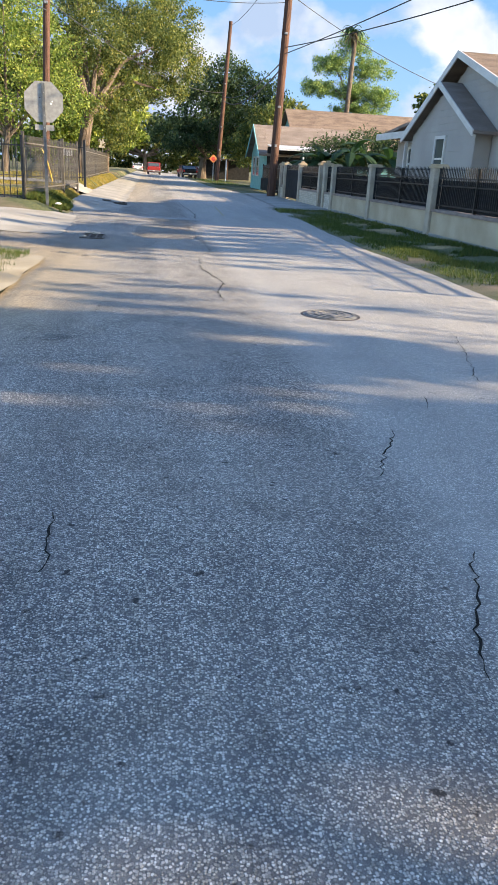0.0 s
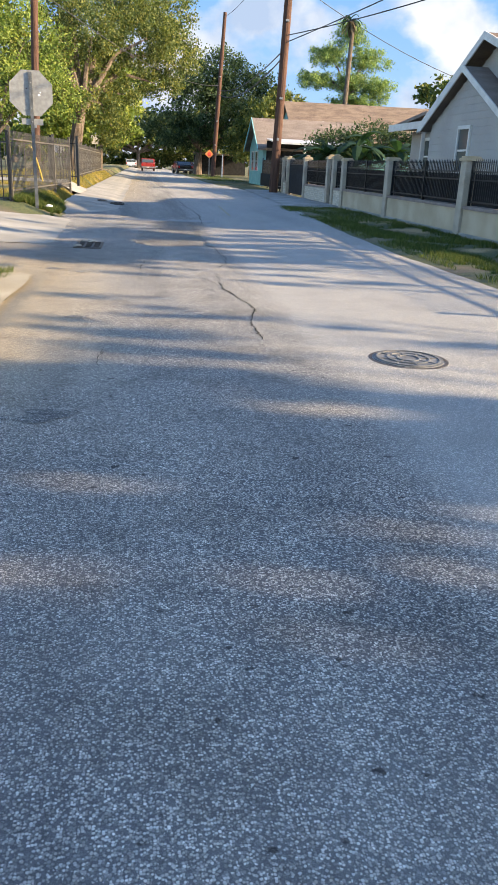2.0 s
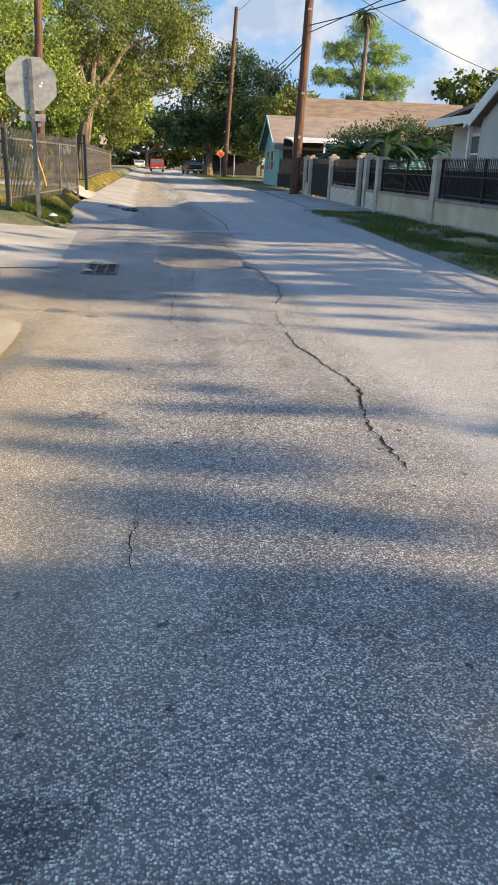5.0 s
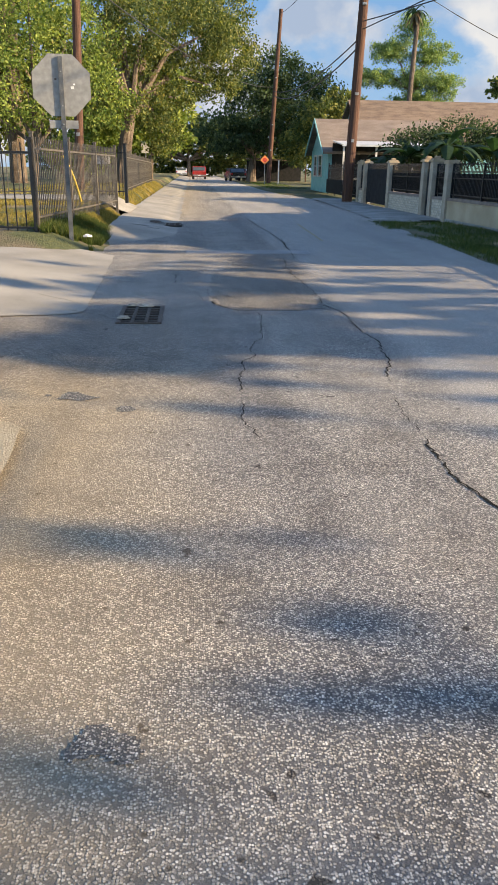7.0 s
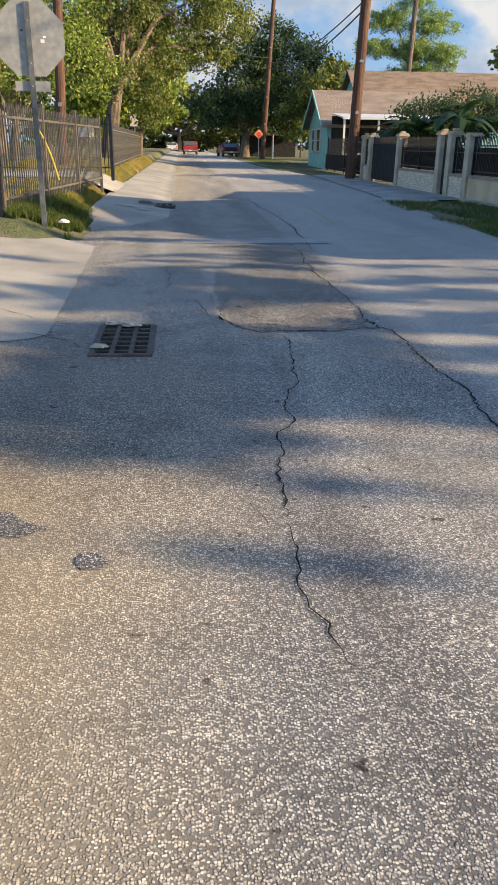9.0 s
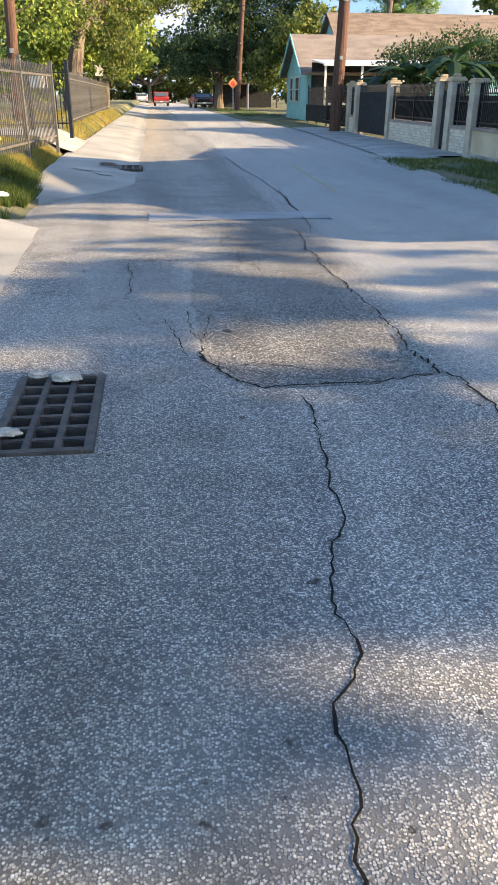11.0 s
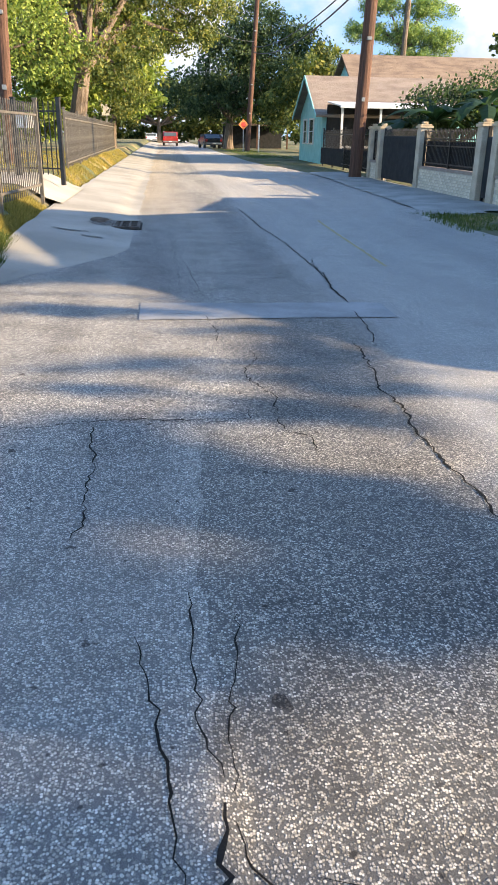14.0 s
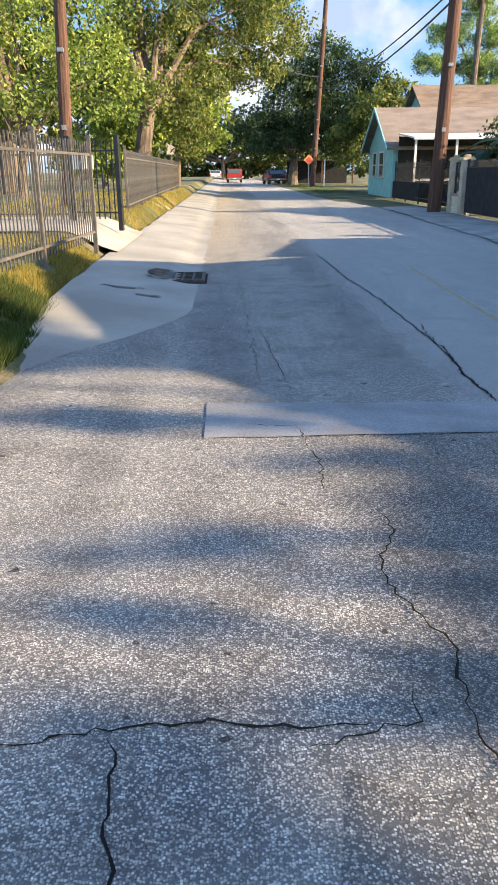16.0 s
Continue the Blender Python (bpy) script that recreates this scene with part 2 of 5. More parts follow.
BLADES_DRY = leaf("dry_grass_blades", (0.14, 0.13, 0.03), (0.30, 0.23, 0.06), (0.42, 0.31, 0.10))
COVER = simple("dusty_cover_iron", (0.11, 0.11, 0.11), (0.20, 0.195, 0.19), 9, 90, 0.7, 0.3, 0.4)

GROUND, _n, _l, _b = material("turf_and_dirt", 0.95)
_v = coords(_n, _l)
_turf = mix(_n, _l, noise_fac(_n, _l, _v, 14, 0.3, 0.7), (0.04, 0.055, 0.018), (0.09, 0.095, 0.032))
_dirt = mix(_n, _l, noise_fac(_n, _l, _v, 22, 0.3, 0.7), (0.30, 0.20, 0.085), (0.46, 0.33, 0.16))
_l.new(mix(_n, _l, noise_fac(_n, _l, _v, 0.7, 0.50, 0.66), _turf, mix(_n, _l, noise_fac(_n, _l, _v, 0.16, 0.45, 0.6), (0.13, 0.10, 0.065), _dirt)), _b.inputs["Base Color"])
bump(_n, _l, _b, noise_fac(_n, _l, _v, 30, 0.2, 0.8), 0.8, 0.03)
SAND = simple("sandy_gravel", (0.34, 0.29, 0.20), (0.46, 0.40, 0.29), 1.2, 90, 0.95, relief=0.8, depth=0.012)

CLOUD, _n, _l, _b = material("cloud_bank", 1.0)
_v = coords(_n, _l)
_n.remove(_b)
_big = noise_fac(_n, _l, coords(_n, _l, (1, 1, 1.5)), 0.0042, 0.47, 0.56, 10.0)
_tone = mix(_n, _l, noise_fac(_n, _l, _v, 0.009, 0.36, 0.64, 8.0), (0.50, 0.60, 0.76), (1.0, 0.97, 0.93))
_sep, _up = _n.new("ShaderNodeSeparateXYZ"), _n.new("ShaderNodeMapRange")
_l.new(_v, _sep.inputs["Vector"])
_l.new(_sep.outputs["Z"], _up.inputs["Value"])
_up.inputs["From Min"].default_value, _up.inputs["From Max"].default_value = 60, 480
_blue = mix(_n, _l, _up.outputs["Result"], (0.46, 0.68, 0.92), (0.13, 0.38, 0.80))
_em = _n.new("ShaderNodeEmission")
_em.inputs["Strength"].default_value = 0.30
_l.new(mix(_n, _l, _big, _blue, _tone), _em.inputs["Color"])
_l.new(_em.outputs["Emission"], _n["Material Output"].inputs["Surface"])


# ---- building helpers ----
def part(name, bm, mat, parent=None, label=""):
    """Links a bmesh as one mesh object, under a thing or a part where one is given."""
    me = bpy.data.meshes.new(name)
    bm.to_mesh(me)
    bm.free()
    me.materials.append(mat)
    ob = new(name, me)
    if parent:
        ob.parent = parent
    if label:
        ob["label"] = label
    return ob


def same_part(name, me, parent, loc, rot=(0, 0, 0)):
    ob = new(name, me)
    ob.parent, ob.location, ob.rotation_euler = parent, loc, rot
    return ob


def thing(name, label, category, at=(0, 0, 0), rz=0.0, group=""):
    ob = new(name)
    ob.matrix_basis = pose(*at, 0, 0, rz)
    return tagged(ob, label, category, group)


def box(bm, x0, y0, z0, x1, y1, z1, bevel=0.0):
    g = bmesh.ops.create_cube(bm, size=1.0, matrix=Matrix.Translation(((x0 + x1) / 2, (y0 + y1) / 2, (z0 + z1) / 2)) @ Matrix.Diagonal((x1 - x0, y1 - y0, z1 - z0, 1)))
    if bevel:
        edges = list({e for v in g["verts"] for e in v.link_edges})
        bmesh.ops.bevel(bm, geom=edges, offset=bevel, segments=2, affect="EDGES")
    return bm


def boxed(*a, **k):
    return box(bmesh.new(), *a, **k)


def tube(bm, pts, radii, sides=8, cap=True):
    """A tapered tube along points."""
    rings = []
    pts = [Vector(p) for p in pts]
    for i, p in enumerate(pts):
        d = (pts[min(i + 1, len(pts) - 1)] - pts[max(i - 1, 0)]).normalized()
        a = d.orthogonal().normalized() if abs(d.z) < 0.999 else Vector((1, 0, 0))
        if abs(d.z) > 0.3:
            a = (Vector((1, 0, 0)) - d * d.x).normalized()
        c = d.cross(a)
        rings.append([bm.verts.new(p + (a * math.cos(2 * math.pi * k / sides) + c * math.sin(2 * math.pi * k / sides)) * radii[i]) for k in range(sides)])
    for r, s in zip(rings, rings[1:]):
        for k in range(sides):
            bm.faces.new((r[k], r[(k + 1) % sides], s[(k + 1) % sides], s[k]))
    if cap:
        bm.faces.new(rings[0][::-1])
        bm.faces.new(rings[-1])
    return bm


def prism(bm, profile, axis, a, b):
    """Pushes a profile of two-number points along an axis from a to b."""
    def at(p, q):
        return {"x": (q, p[0], p[1]), "y": (p[0], q, p[1]), "z": (p[0], p[1], q)}[axis]
    lo, hi = [bm.verts.new(at(p, a)) for p in profile], [bm.verts.new(at(p, b)) for p in profile]
    n = len(profile)
    for k in range(n):
        bm.faces.new((lo[k], lo[(k + 1) % n], hi[(k + 1) % n], hi[k]))
    bm.faces.new(lo[::-1])
    bm.faces.new(hi)
    bmesh.ops.recalc_face_normals(bm, faces=bm.faces)
    return bm


def cards(name, points, sizes, mat, parent, rng, aspect=0.55, droop=0.0):
    """Many small leaves: folded cards with a tip, turned at random."""
    n = len(points)
    a = rng.normal(size=(n, 3))
    a[:, 2] -= droop
    a /= np.linalg.norm(a, axis=1)[:, None]
    c = np.cross(a, rng.normal(size=(n, 3)))
    c /= np.linalg.norm(c, axis=1)[:, None]
    s = sizes[:, None]
    p = points
    verts = np.stack([p - a * s, p + c * s * aspect, p + a * s, p - c * s * aspect], 1).reshape(-1, 3)
    me = bpy.data.meshes.new(name)
    me.from_pydata(verts.tolist(), [], np.arange(4 * n).reshape(-1, 4).tolist())
    me.materials.append(mat)
    ob = new(name, me)
    ob.parent = parent
    return ob


def sheet(name, us, vs, height, mat, parent=None, keep=None):
    """A surface over a grid of lines, with its height as a function."""
    verts = [(u, v, height(u, v)) for v in vs for u in us]
    w = len(us)
    faces = [(j * w + i, j * w + i + 1, (j + 1) * w + i + 1, (j + 1) * w + i) for j in range(len(vs) - 1) for i in range(w - 1)
             if keep is None or keep((us[i] + us[i + 1]) / 2, (vs[j] + vs[j + 1]) / 2)]
    me = bpy.data.meshes.new(name)
    me.from_pydata(verts, [], faces)
    me.materials.append(mat)
    ob = new(name, me)
    ob.parent = parent
    for poly in me.polygons:
        poly.use_smooth = True
    return ob


def step(x, a, b):
    t = min(max((x - a) / (b - a), 0.0), 1.0)
    return t * t * (3 - 2 * t)


def wob(u, v, s=1.0, seed=0.0):
    return noise.noise((u * s, v * s, seed))


def ribbon(name, vs, lo, hi, n, height, mat, parent=None):
    """A surface between two edge lines that run along v."""
    verts, w = [], n + 1
    for v in vs:
        a, b = lo(v), hi(v)
        verts += [(a + (b - a) * i / n, v, height(a + (b - a) * i / n, v)) for i in range(w)]
    faces = [(j * w + i, j * w + i + 1, (j + 1) * w + i + 1, (j + 1) * w + i) for j in range(len(vs) - 1) for i in range(n)]
    me = bpy.data.meshes.new(name)
    me.from_pydata(verts, [], faces)
    me.materials.append(mat)
    for poly in me.polygons:
        poly.use_smooth = True
    ob = new(name, me)
    ob.parent = parent
    return ob


# ---- ground and road ----
def left_edge(v):
    e = -0.15 - 2.9 * step(v, 9.2, 10.2) * (1 - step(v, 17.3, 18.4)) - 0.6 * step(v, 17.0, 18.4)
    return e + 0.05 * wob(0, v, 1.3, 3)


def right_edge(v):
    return 5.45 + 0.85 * step(v, 13, 27) + 0.5 * step(v, 27, 42) - 0.9 * step(v, 44, 60) + 0.12 * wob(9, v, 0.7, 5)


def ground_z(u, v):
    z = -0.05
    z += (0.06 + 0.30 * step(-u, 0.8, 1.7) + 0.18 * step(v, 20, 27) * step(-u, 0.8, 1.5)) * step(-u, 0.5, 0.85) * step(v, 17.3, 18.5)
    z += 0.10 * step(-u, 0.3, 2.0) * (1 - step(v, 17.3, 18.5))
    z += 0.04 * wob(u, v, 0.8, 1) * step(abs(u - 2.5), 3.2, 4.2)
    z -= 0.06 * math.exp(-((u - 6.9) / 0.6) ** 2) * (1 - step(v, 24, 27))
    z += 0.05 * step(u, 5.2, 6.0)
    z -= 0.055 * step(v, 26.0, 27.5) * (1 - step(v, 43, 46)) * step(u, 5.2, 5.8) * (1 - step(u, 8.2, 8.6))
    return z


def sunk(u, v):
    """The broken patch: a sunken panel with a ragged near lip."""
    lip = 12.75 + 0.04 * wob(u, 0, 3.1, 7) + 0.42 * step(-u, -1.32, -1.03) + 0.10 * step(u, 1.8, 2.3)
    side = step(u, 1.00 + 0.05 * wob(v, 1, 3, 2), 1.10) * (1 - step(u, 2.18, 2.32 + 0.05 * wob(v, 4, 2, 2)))
    return -0.065 * step(v, lip, lip + 0.05) * (1 - step(v, 13.0, 14.2)) * side


def road_z(u, v):
    z = 0.012 * wob(u, v, 0.5, 11) + 0.006 * wob(u, v, 2.2, 4) + sunk(u, v)
    e = min(u - left_edge(v), right_edge(v) - u)
    return z - 0.03 * (1 - step(e, 0.0, 0.25)) + 0.12 * step(-u, 0.3, 2.2)


def lines(*spans):
    """Grid lines: (start, end, spacing) one after another."""
    out = []
    for a, b, s in spans:
        k = max(1, round((b - a) / s))
        out += [a + (b - a) * i / k for i in range(k)]
    return out + [spans[-1][1]]


HOLES = ((0.13, 0.51, 12.12, 12.98),)


def in_hole(u, v):
    return any(a < u < b and c < v < d for a, b, c, d in HOLES)


ground = sheet("ground", lines((-600, -60, 90), (-60, -8, 4), (-8, 10, 0.25), (10, 60, 5), (60, 600, 90)),
               lines((-300, -10, 40), (-10, 45, 0.3), (45, 140, 4), (140, 900, 95)), ground_z, GROUND, keep=lambda u, v: not (0.0 < u < 5.0 and 0 < v < 30))
tagged(ground, "dry patchy turf and bare dirt beside the street", "ground", kind="structure")

road_vs = lines((-8, -2, 0.5), (-2, 12.5, 0.16), (12.5, 16, 0.045), (16, 30, 0.16), (30, 60, 1.0), (60, 420, 10))


def build_road():
    """The carriageway: a fine grid between its two wavering edges, open over the drain."""
    us = sorted(set([round(x, 3) for x in lines((-0.15, 0.9, 0.065), (0.9, 2.5, 0.04), (2.5, 5.3, 0.12))] + [0.13, 0.51]))
    vs = sorted(set(road_vs + [12.12, 12.98]))
    wide = [0.0, 0.03, 0.1, 0.25, 0.5, 0.75]
    verts, faces = [], []
    for v in vs:
        a, b = left_edge(v), right_edge(v)
        row = [a + (-0.22 - a) * k if a < -0.22 else a + 0.002 * i for i, k in enumerate(wide)]
        row = [min(x, -0.151) for x in row]
        row += us + [5.3 + (b - 5.3) * k for k in (0.3, 0.6, 0.85, 1.0)]
        verts += [(u, v, road_z(u, v)) for u in row]
    w = len(verts) // len(vs)
    for j in range(len(vs) - 1):
        for i in range(w - 1):
            q = (verts[j * w + i][0] + verts[j * w + i + 1][0]) / 2
            if not in_hole(q, (vs[j] + vs[j + 1]) / 2):
                faces.append((j * w + i, j * w + i + 1, (j + 1) * w + i + 1, (j + 1) * w + i))
    me = bpy.data.meshes.new("road")
    me.from_pydata(verts, [], faces)
    me.materials.append(ASPHALT)
    for poly in me.polygons:
        poly.use_smooth = True
    return new("road", me)


road = tagged(build_road(), "worn chip-sealed asphalt street with cracks and stains", "road", kind="structure")

# concrete gutter pan along the far kerbside, and the driveway apron before it
def pan_z(u):
    return 0.014 + 0.17 * min(1.0, max(0.0, (0.45 - u) / 1.35))


pan = ribbon("gutter", lines((19.3, 24, 0.1), (24, 40, 0.4), (40, 330, 10)), lambda v: -0.88 - 0.10 * step(v, 19, 24) + 0.05 * wob(1, v, 0.9, 6),
             lambda v: -0.75 + 1.29 * step(v, 19.0, 22.2) + 0.03 * wob(4, v, 1.2, 6), 14,
             lambda u, v: max(-0.02 + (pan_z(u) + 0.02) * step(v, 19.4, 22.6) * step(-0.75 + 1.29 * step(v, 19.0, 22.2) - u, 0.0, 0.5), road_z(u, v) - 0.003 + 0.010 * step(-0.75 + 1.29 * step(v, 19.0, 22.2) - u, 0.0, 0.2)), CONCRETE)
tagged(pan, "pale concrete gutter pan with hairline joints", "gutter", kind="structure")
apron = ribbon("driveway", lines((11.75, 18.9, 0.1)), lambda v: -9.0, lambda v: -0.25 - 0.035 * (v - 13.0) - 0.9 * max(0.0, v - 17.6) - 1.6 * (1 - step(v, 11.7, 12.7)) + 0.02 * wob(1, v, 2), 40,
               lambda u, v: max(0.008 + 0.12 * step(-u, 0.3, 2.2) + 0.008 * wob(u, v, 0.9, 2), road_z(u, v) + 0.012), CONCRETE)
tagged(apron, "cracked concrete driveway apron in tree shade", "driveway", kind="structure")
shoulder = ribbon("shoulder", lines((4.6, 9.9, 0.1)), lambda v: -5.0, lambda v: -0.10 + 0.07 * wob(2, v, 1.2, 8) - 1.5 * step(v, 9.2, 9.9) - 1.2 * (1 - step(v, 4.6, 5.6)), 40,
                  lambda u, v: 0.012 + 0.12 * step(-u, 0.3, 2.2) + 0.02 * wob(u, v, 1.1, 8) - 0.16 * (1 - step(v, 4.6, 5.6)) - 0.05 * step(v, 9.3, 9.9), SAND)
tagged(shoulder, "pale sandy gravel shoulder", "shoulder", kind="structure")
drive2 = sheet("driveway_2", lines((-9, -0.85, 0.25)), lines((26.3, 30.2, 0.2)), lambda u, v: 0.19 + 0.33 * step(-u, 0.8, 1.7) + 0.004 * wob(u, v), CONCRETE,
               keep=lambda u, v: u < -0.9 + 0.05 * wob(v, 1, 2))
tagged(drive2, "pale concrete driveway through the open gateway", "driveway", kind="structure")
apron_r = sheet("forecourt", lines((5.6, 8.2, 0.12)), lines((25.6, 44, 0.3)), lambda u, v: 0.004 + 0.03 * step(u, 6.3, 8.0) + 0.008 * wob(u, v, 0.8, 4) - 0.06 * (1 - step(v, 27.0, 28.8)), CONCRETE_DARK,
                keep=lambda u, v: u > right_edge(v) - 0.1 and v > 26.5 + 1.3 * step(u, 6.2, 8) + 0.2 * wob(u, 1, 2))
tagged(apron_r, "stained concrete forecourt before the gates", "forecourt", kind="structure")
bm_ = bmesh.new()
strip_rows = []
for i_ in range(61):
    u_ = 0.72 + 2.1 * i_ / 60
    a_, b_ = 18.08 + 0.015 * wob(u_, 0, 6), 18.71 - 0.03 * (u_ - 0.8) + 0.015 * wob(u_, 9, 6)
    strip_rows.append([bm_.verts.new((u_, a_ + (b_ - a_) * k / 3, road_z(u_, a_ + (b_ - a_) * k / 3) + 0.006)) for k in range(4)])
for r_, s_ in zip(strip_rows, strip_rows[1:]):
    for k_ in range(3):
        bm_.faces.new((r_[k_], s_[k_], s_[k_ + 1], r_[k_ + 1]))
strip = part("repair_strip", bm_, STRIP)
tagged(strip, "grey concrete repair strip across the asphalt", "road patch", kind="structure")


def lip(u):
    return 12.76 + 0.04 * wob(u, 0, 3.1, 7) + 0.42 * step(-u, -1.32, -1.03) + 0.10 * step(u, 1.8, 2.3)


patch = sheet("worn_patch", lines((0, 1, 1 / 36)), lines((0, 1, 1 / 90)), lambda s, t: 0.0, PATCHED)
for v_ in patch.data.vertices:
    s_, t_ = v_.co.x, v_.co.y
    g_ = 1.0 + 1.2 * s_
    y_ = lip(g_) + t_ * (15.7 + 0.7 * wob(s_ * 3, 2, 1) - lip(g_))
    x_ = 0.99 + 0.05 * wob(y_, 1, 4) + 0.14 * step(y_, 14.5, 16.5) + s_ * (1.2 + 0.04 * wob(y_, 5, 4) - 0.14 * step(y_, 14.5, 16.5))
    v_.co = (x_ + 0.03, y_, road_z(x_ + 0.03, y_) + (0.004 if 0.02 < s_ < 0.98 and 0.01 < t_ < 0.98 else -0.003))
patch.parent = road
patch["label"] = "sunken dark patch of broken asphalt"
for n_, (u0, v0, ru, rv) in enumerate(((0.62, 4.12, 0.24, 0.15), (0.62, 6.8, 0.14, 0.1), (-0.35, 23.0, 0.3, 0.09), (0.0, 22.6, 0.18, 0.07), (-0.02, 24.5, 0.22, 0.6), (0.46, 9.53, 0.09, 0.06), (0.1, 9.8, 0.2, 0.1))):
    st = sheet("stain", lines((u0 - ru, u0 + ru, 0.012)), lines((v0 - rv, v0 + rv, 0.012)), lambda u, v: (pan_z(u) + 0.008 if v > 20 else road_z(u, v) + 0.004), PATCHED,
               keep=lambda u, v: ((u - u0) / ru) ** 2 + ((v - v0) / rv) ** 2 < 0.5 + 1.5 * wob(u, v, 9, n_))
    st.parent = road


def crack(width, *points):
    """A jagged crack between a few turning points."""
    rng = random.Random(int(points[0][0] * 1000 + points[-1][1] * 77))
    path = []
    for (a, b), (c, d) in zip(points, points[1:]):
        k = max(2, int(math.hypot(c - a, d - b) / 0.035))
        for i in range(k):
            t = i / k
            path.append((a + (c - a) * t + rng.uniform(-0.014, 0.014) + 0.03 * wob(a + t * (c - a), b + t * (d - b), 4, 2), b + (d - b) * t + rng.uniform(-0.012, 0.012)))
    bm = bmesh.new()
    prev = None
    for i, (u, v) in enumerate(path):
        w = 0.30 * width * (0.25 + 0.65 * rng.random()) * min(1, 0.3 + i / 6, 0.3 + (len(path) - 1 - i) / 6)
        e = 0.0075 if 0.95 < u < 2.9 and 12.6 < v < 18.8 else 0.016 if u < 0 else 0.0035
        (a, b), (c, d) = path[max(i - 2, 0)], path[min(i + 2, len(path) - 1)]
        k = max(math.hypot(c - a, d - b), 1e-6)
        x, y = (d - b) / k * w, (a - c) / k * w
        pair = [bm.verts.new((u - x, v - y, road_z(u, v) + e)), bm.verts.new((u + x, v + y, road_z(u, v) + e))]
        if prev:
            bm.faces.new((*prev, pair[1], pair[0]))
        prev = pair
    part("crack", bm, CRACK, road)


crack(0.034, (2.04, 8.96), (2.01, 8.53), (2.09, 8.06), (2.18, 7.52), (2.21, 7.28), (2.15, 7.07), (2.11, 6.77), (2.07, 6.51), (2.10, 5.90))
crack(0.012, (2.07, 9.83), (2.04, 8.96))
crack(0.016, (3.02, 2.68), (2.97, 2.38))
crack(0.020, (2.61, 2.03), (2.57, 1.85), (2.46, 1.65), (2.36, 1.35))
crack(0.024, (0.98, 1.04), (0.99, 0.70), (0.98, 0.53))
crack(0.024, (2.50, 0.68), (2.33, 0.23), (2.24, -0.07))
crack(0.016, (4.04, 4.71), (3.55, 3.01))
crack(0.014, (0.86, 5.55), (0.85, 5.34), (0.85, 5.10))
crack(0.014, (0.86, 5.71), (0.85, 5.62), (0.86, 5.54), (0.87, 5.45), (0.87, 5.35))
crack(0.008, (0.84, 5.46), (0.84, 5.38))
crack(0.020, (1.45, 12.63), (1.48, 12.42), (1.44, 12.01), (1.40, 11.69), (1.38, 11.46), (1.30, 11.24), (1.27, 11.07), (1.28, 10.88), (1.26, 10.78), (1.20, 10.67), (1.18, 10.54), (1.17, 10.44), (1.15, 10.36), (1.14, 10.12), (1.10, 9.76))
crack(0.018, (1.10, 9.76), (1.12, 9.54), (1.10, 9.23), (1.14, 9.13), (1.15, 8.96), (1.20, 8.87))
crack(0.010, (0.99, 9.92), (1.04, 9.71))
crack(0.010, (1.26, 10.77), (1.24, 10.63))
crack(0.032, (2.26, 17.33), (2.24, 16.80), (2.18, 16.28), (2.21, 15.93), (2.16, 15.57), (2.24, 13.75), (2.23, 13.24), (2.26, 12.86), (2.31, 12.62), (2.31, 11.74), (2.35, 11.32), (2.31, 10.85), (2.23, 10.46), (2.14, 10.13))
crack(0.014, (2.14, 10.13), (2.18, 10.02))
crack(0.008, (2.35, 11.16), (2.61, 11.20))
crack(0.050, (2.41, 27.51), (2.46, 24.55), (2.58, 22.44), (2.56, 21.02), (2.62, 20.09), (2.54, 19.38), (2.53, 18.62))
crack(0.030, (2.65, 21.15), (2.56, 19.71), (2.52, 18.94))
crack(0.030, (2.51, 18.35), (2.48, 17.75), (2.38, 17.20))
crack(0.045, (1.05, 13.45), (1.03, 13.19), (1.10, 13.07), (1.14, 12.90), (1.23, 12.79), (1.39, 12.74), (1.56, 12.74), (1.72, 12.74), (1.94, 12.78), (2.10, 12.82), (2.29, 12.86))
crack(0.016, (1.00, 14.27), (0.99, 13.98), (1.00, 13.66), (1.05, 13.49))
crack(0.014, (1.12, 14.13), (1.08, 13.71), (1.06, 13.46))
crack(0.020, (1.08, 13.41), (1.13, 13.27), (1.12, 13.12))
crack(0.020, (1.23, 13.28), (1.36, 13.25), (1.54, 13.16), (1.65, 13.06))
crack(0.018, (1.16, 13.19), (1.28, 13.15), (1.40, 13.06), (1.44, 13.02))
crack(0.020, (1.12, 13.09), (1.17, 12.97), (1.28, 12.88), (1.44, 12.77))
crack(0.012, (1.49, 12.93), (1.47, 12.85))
crack(0.016, (1.25, 13.01), (1.49, 13.03), (1.72, 12.96), (2.02, 12.98))
crack(0.016, (0.82, 14.04), (0.86, 13.86), (0.90, 13.70), (0.90, 13.56), (0.93, 13.45), (0.93, 13.32), (0.94, 13.20))
crack(0.024, (0.17, 15.76), (0.31, 15.77), (0.54, 15.81), (0.81, 15.83), (1.01, 15.80), (1.27, 15.80))
crack(0.022, (0.54, 15.80), (0.60, 15.43), (0.60, 15.13), (0.60, 14.88), (0.60, 14.72), (0.55, 14.60))
crack(0.020, (1.50, 17.10), (1.52, 16.88), (1.42, 16.70), (1.41, 16.49), (1.47, 16.36), (1.52, 16.08), (1.49, 15.75), (1.53, 15.59), (1.62, 15.53), (1.61, 15.40), (1.62, 15.29))
crack(0.016, (1.25, 18.26), (1.30, 17.64), (1.28, 17.28))
crack(0.016, (1.04, 15.71), (1.27, 15.79), (1.35, 15.80), (1.38, 15.97))
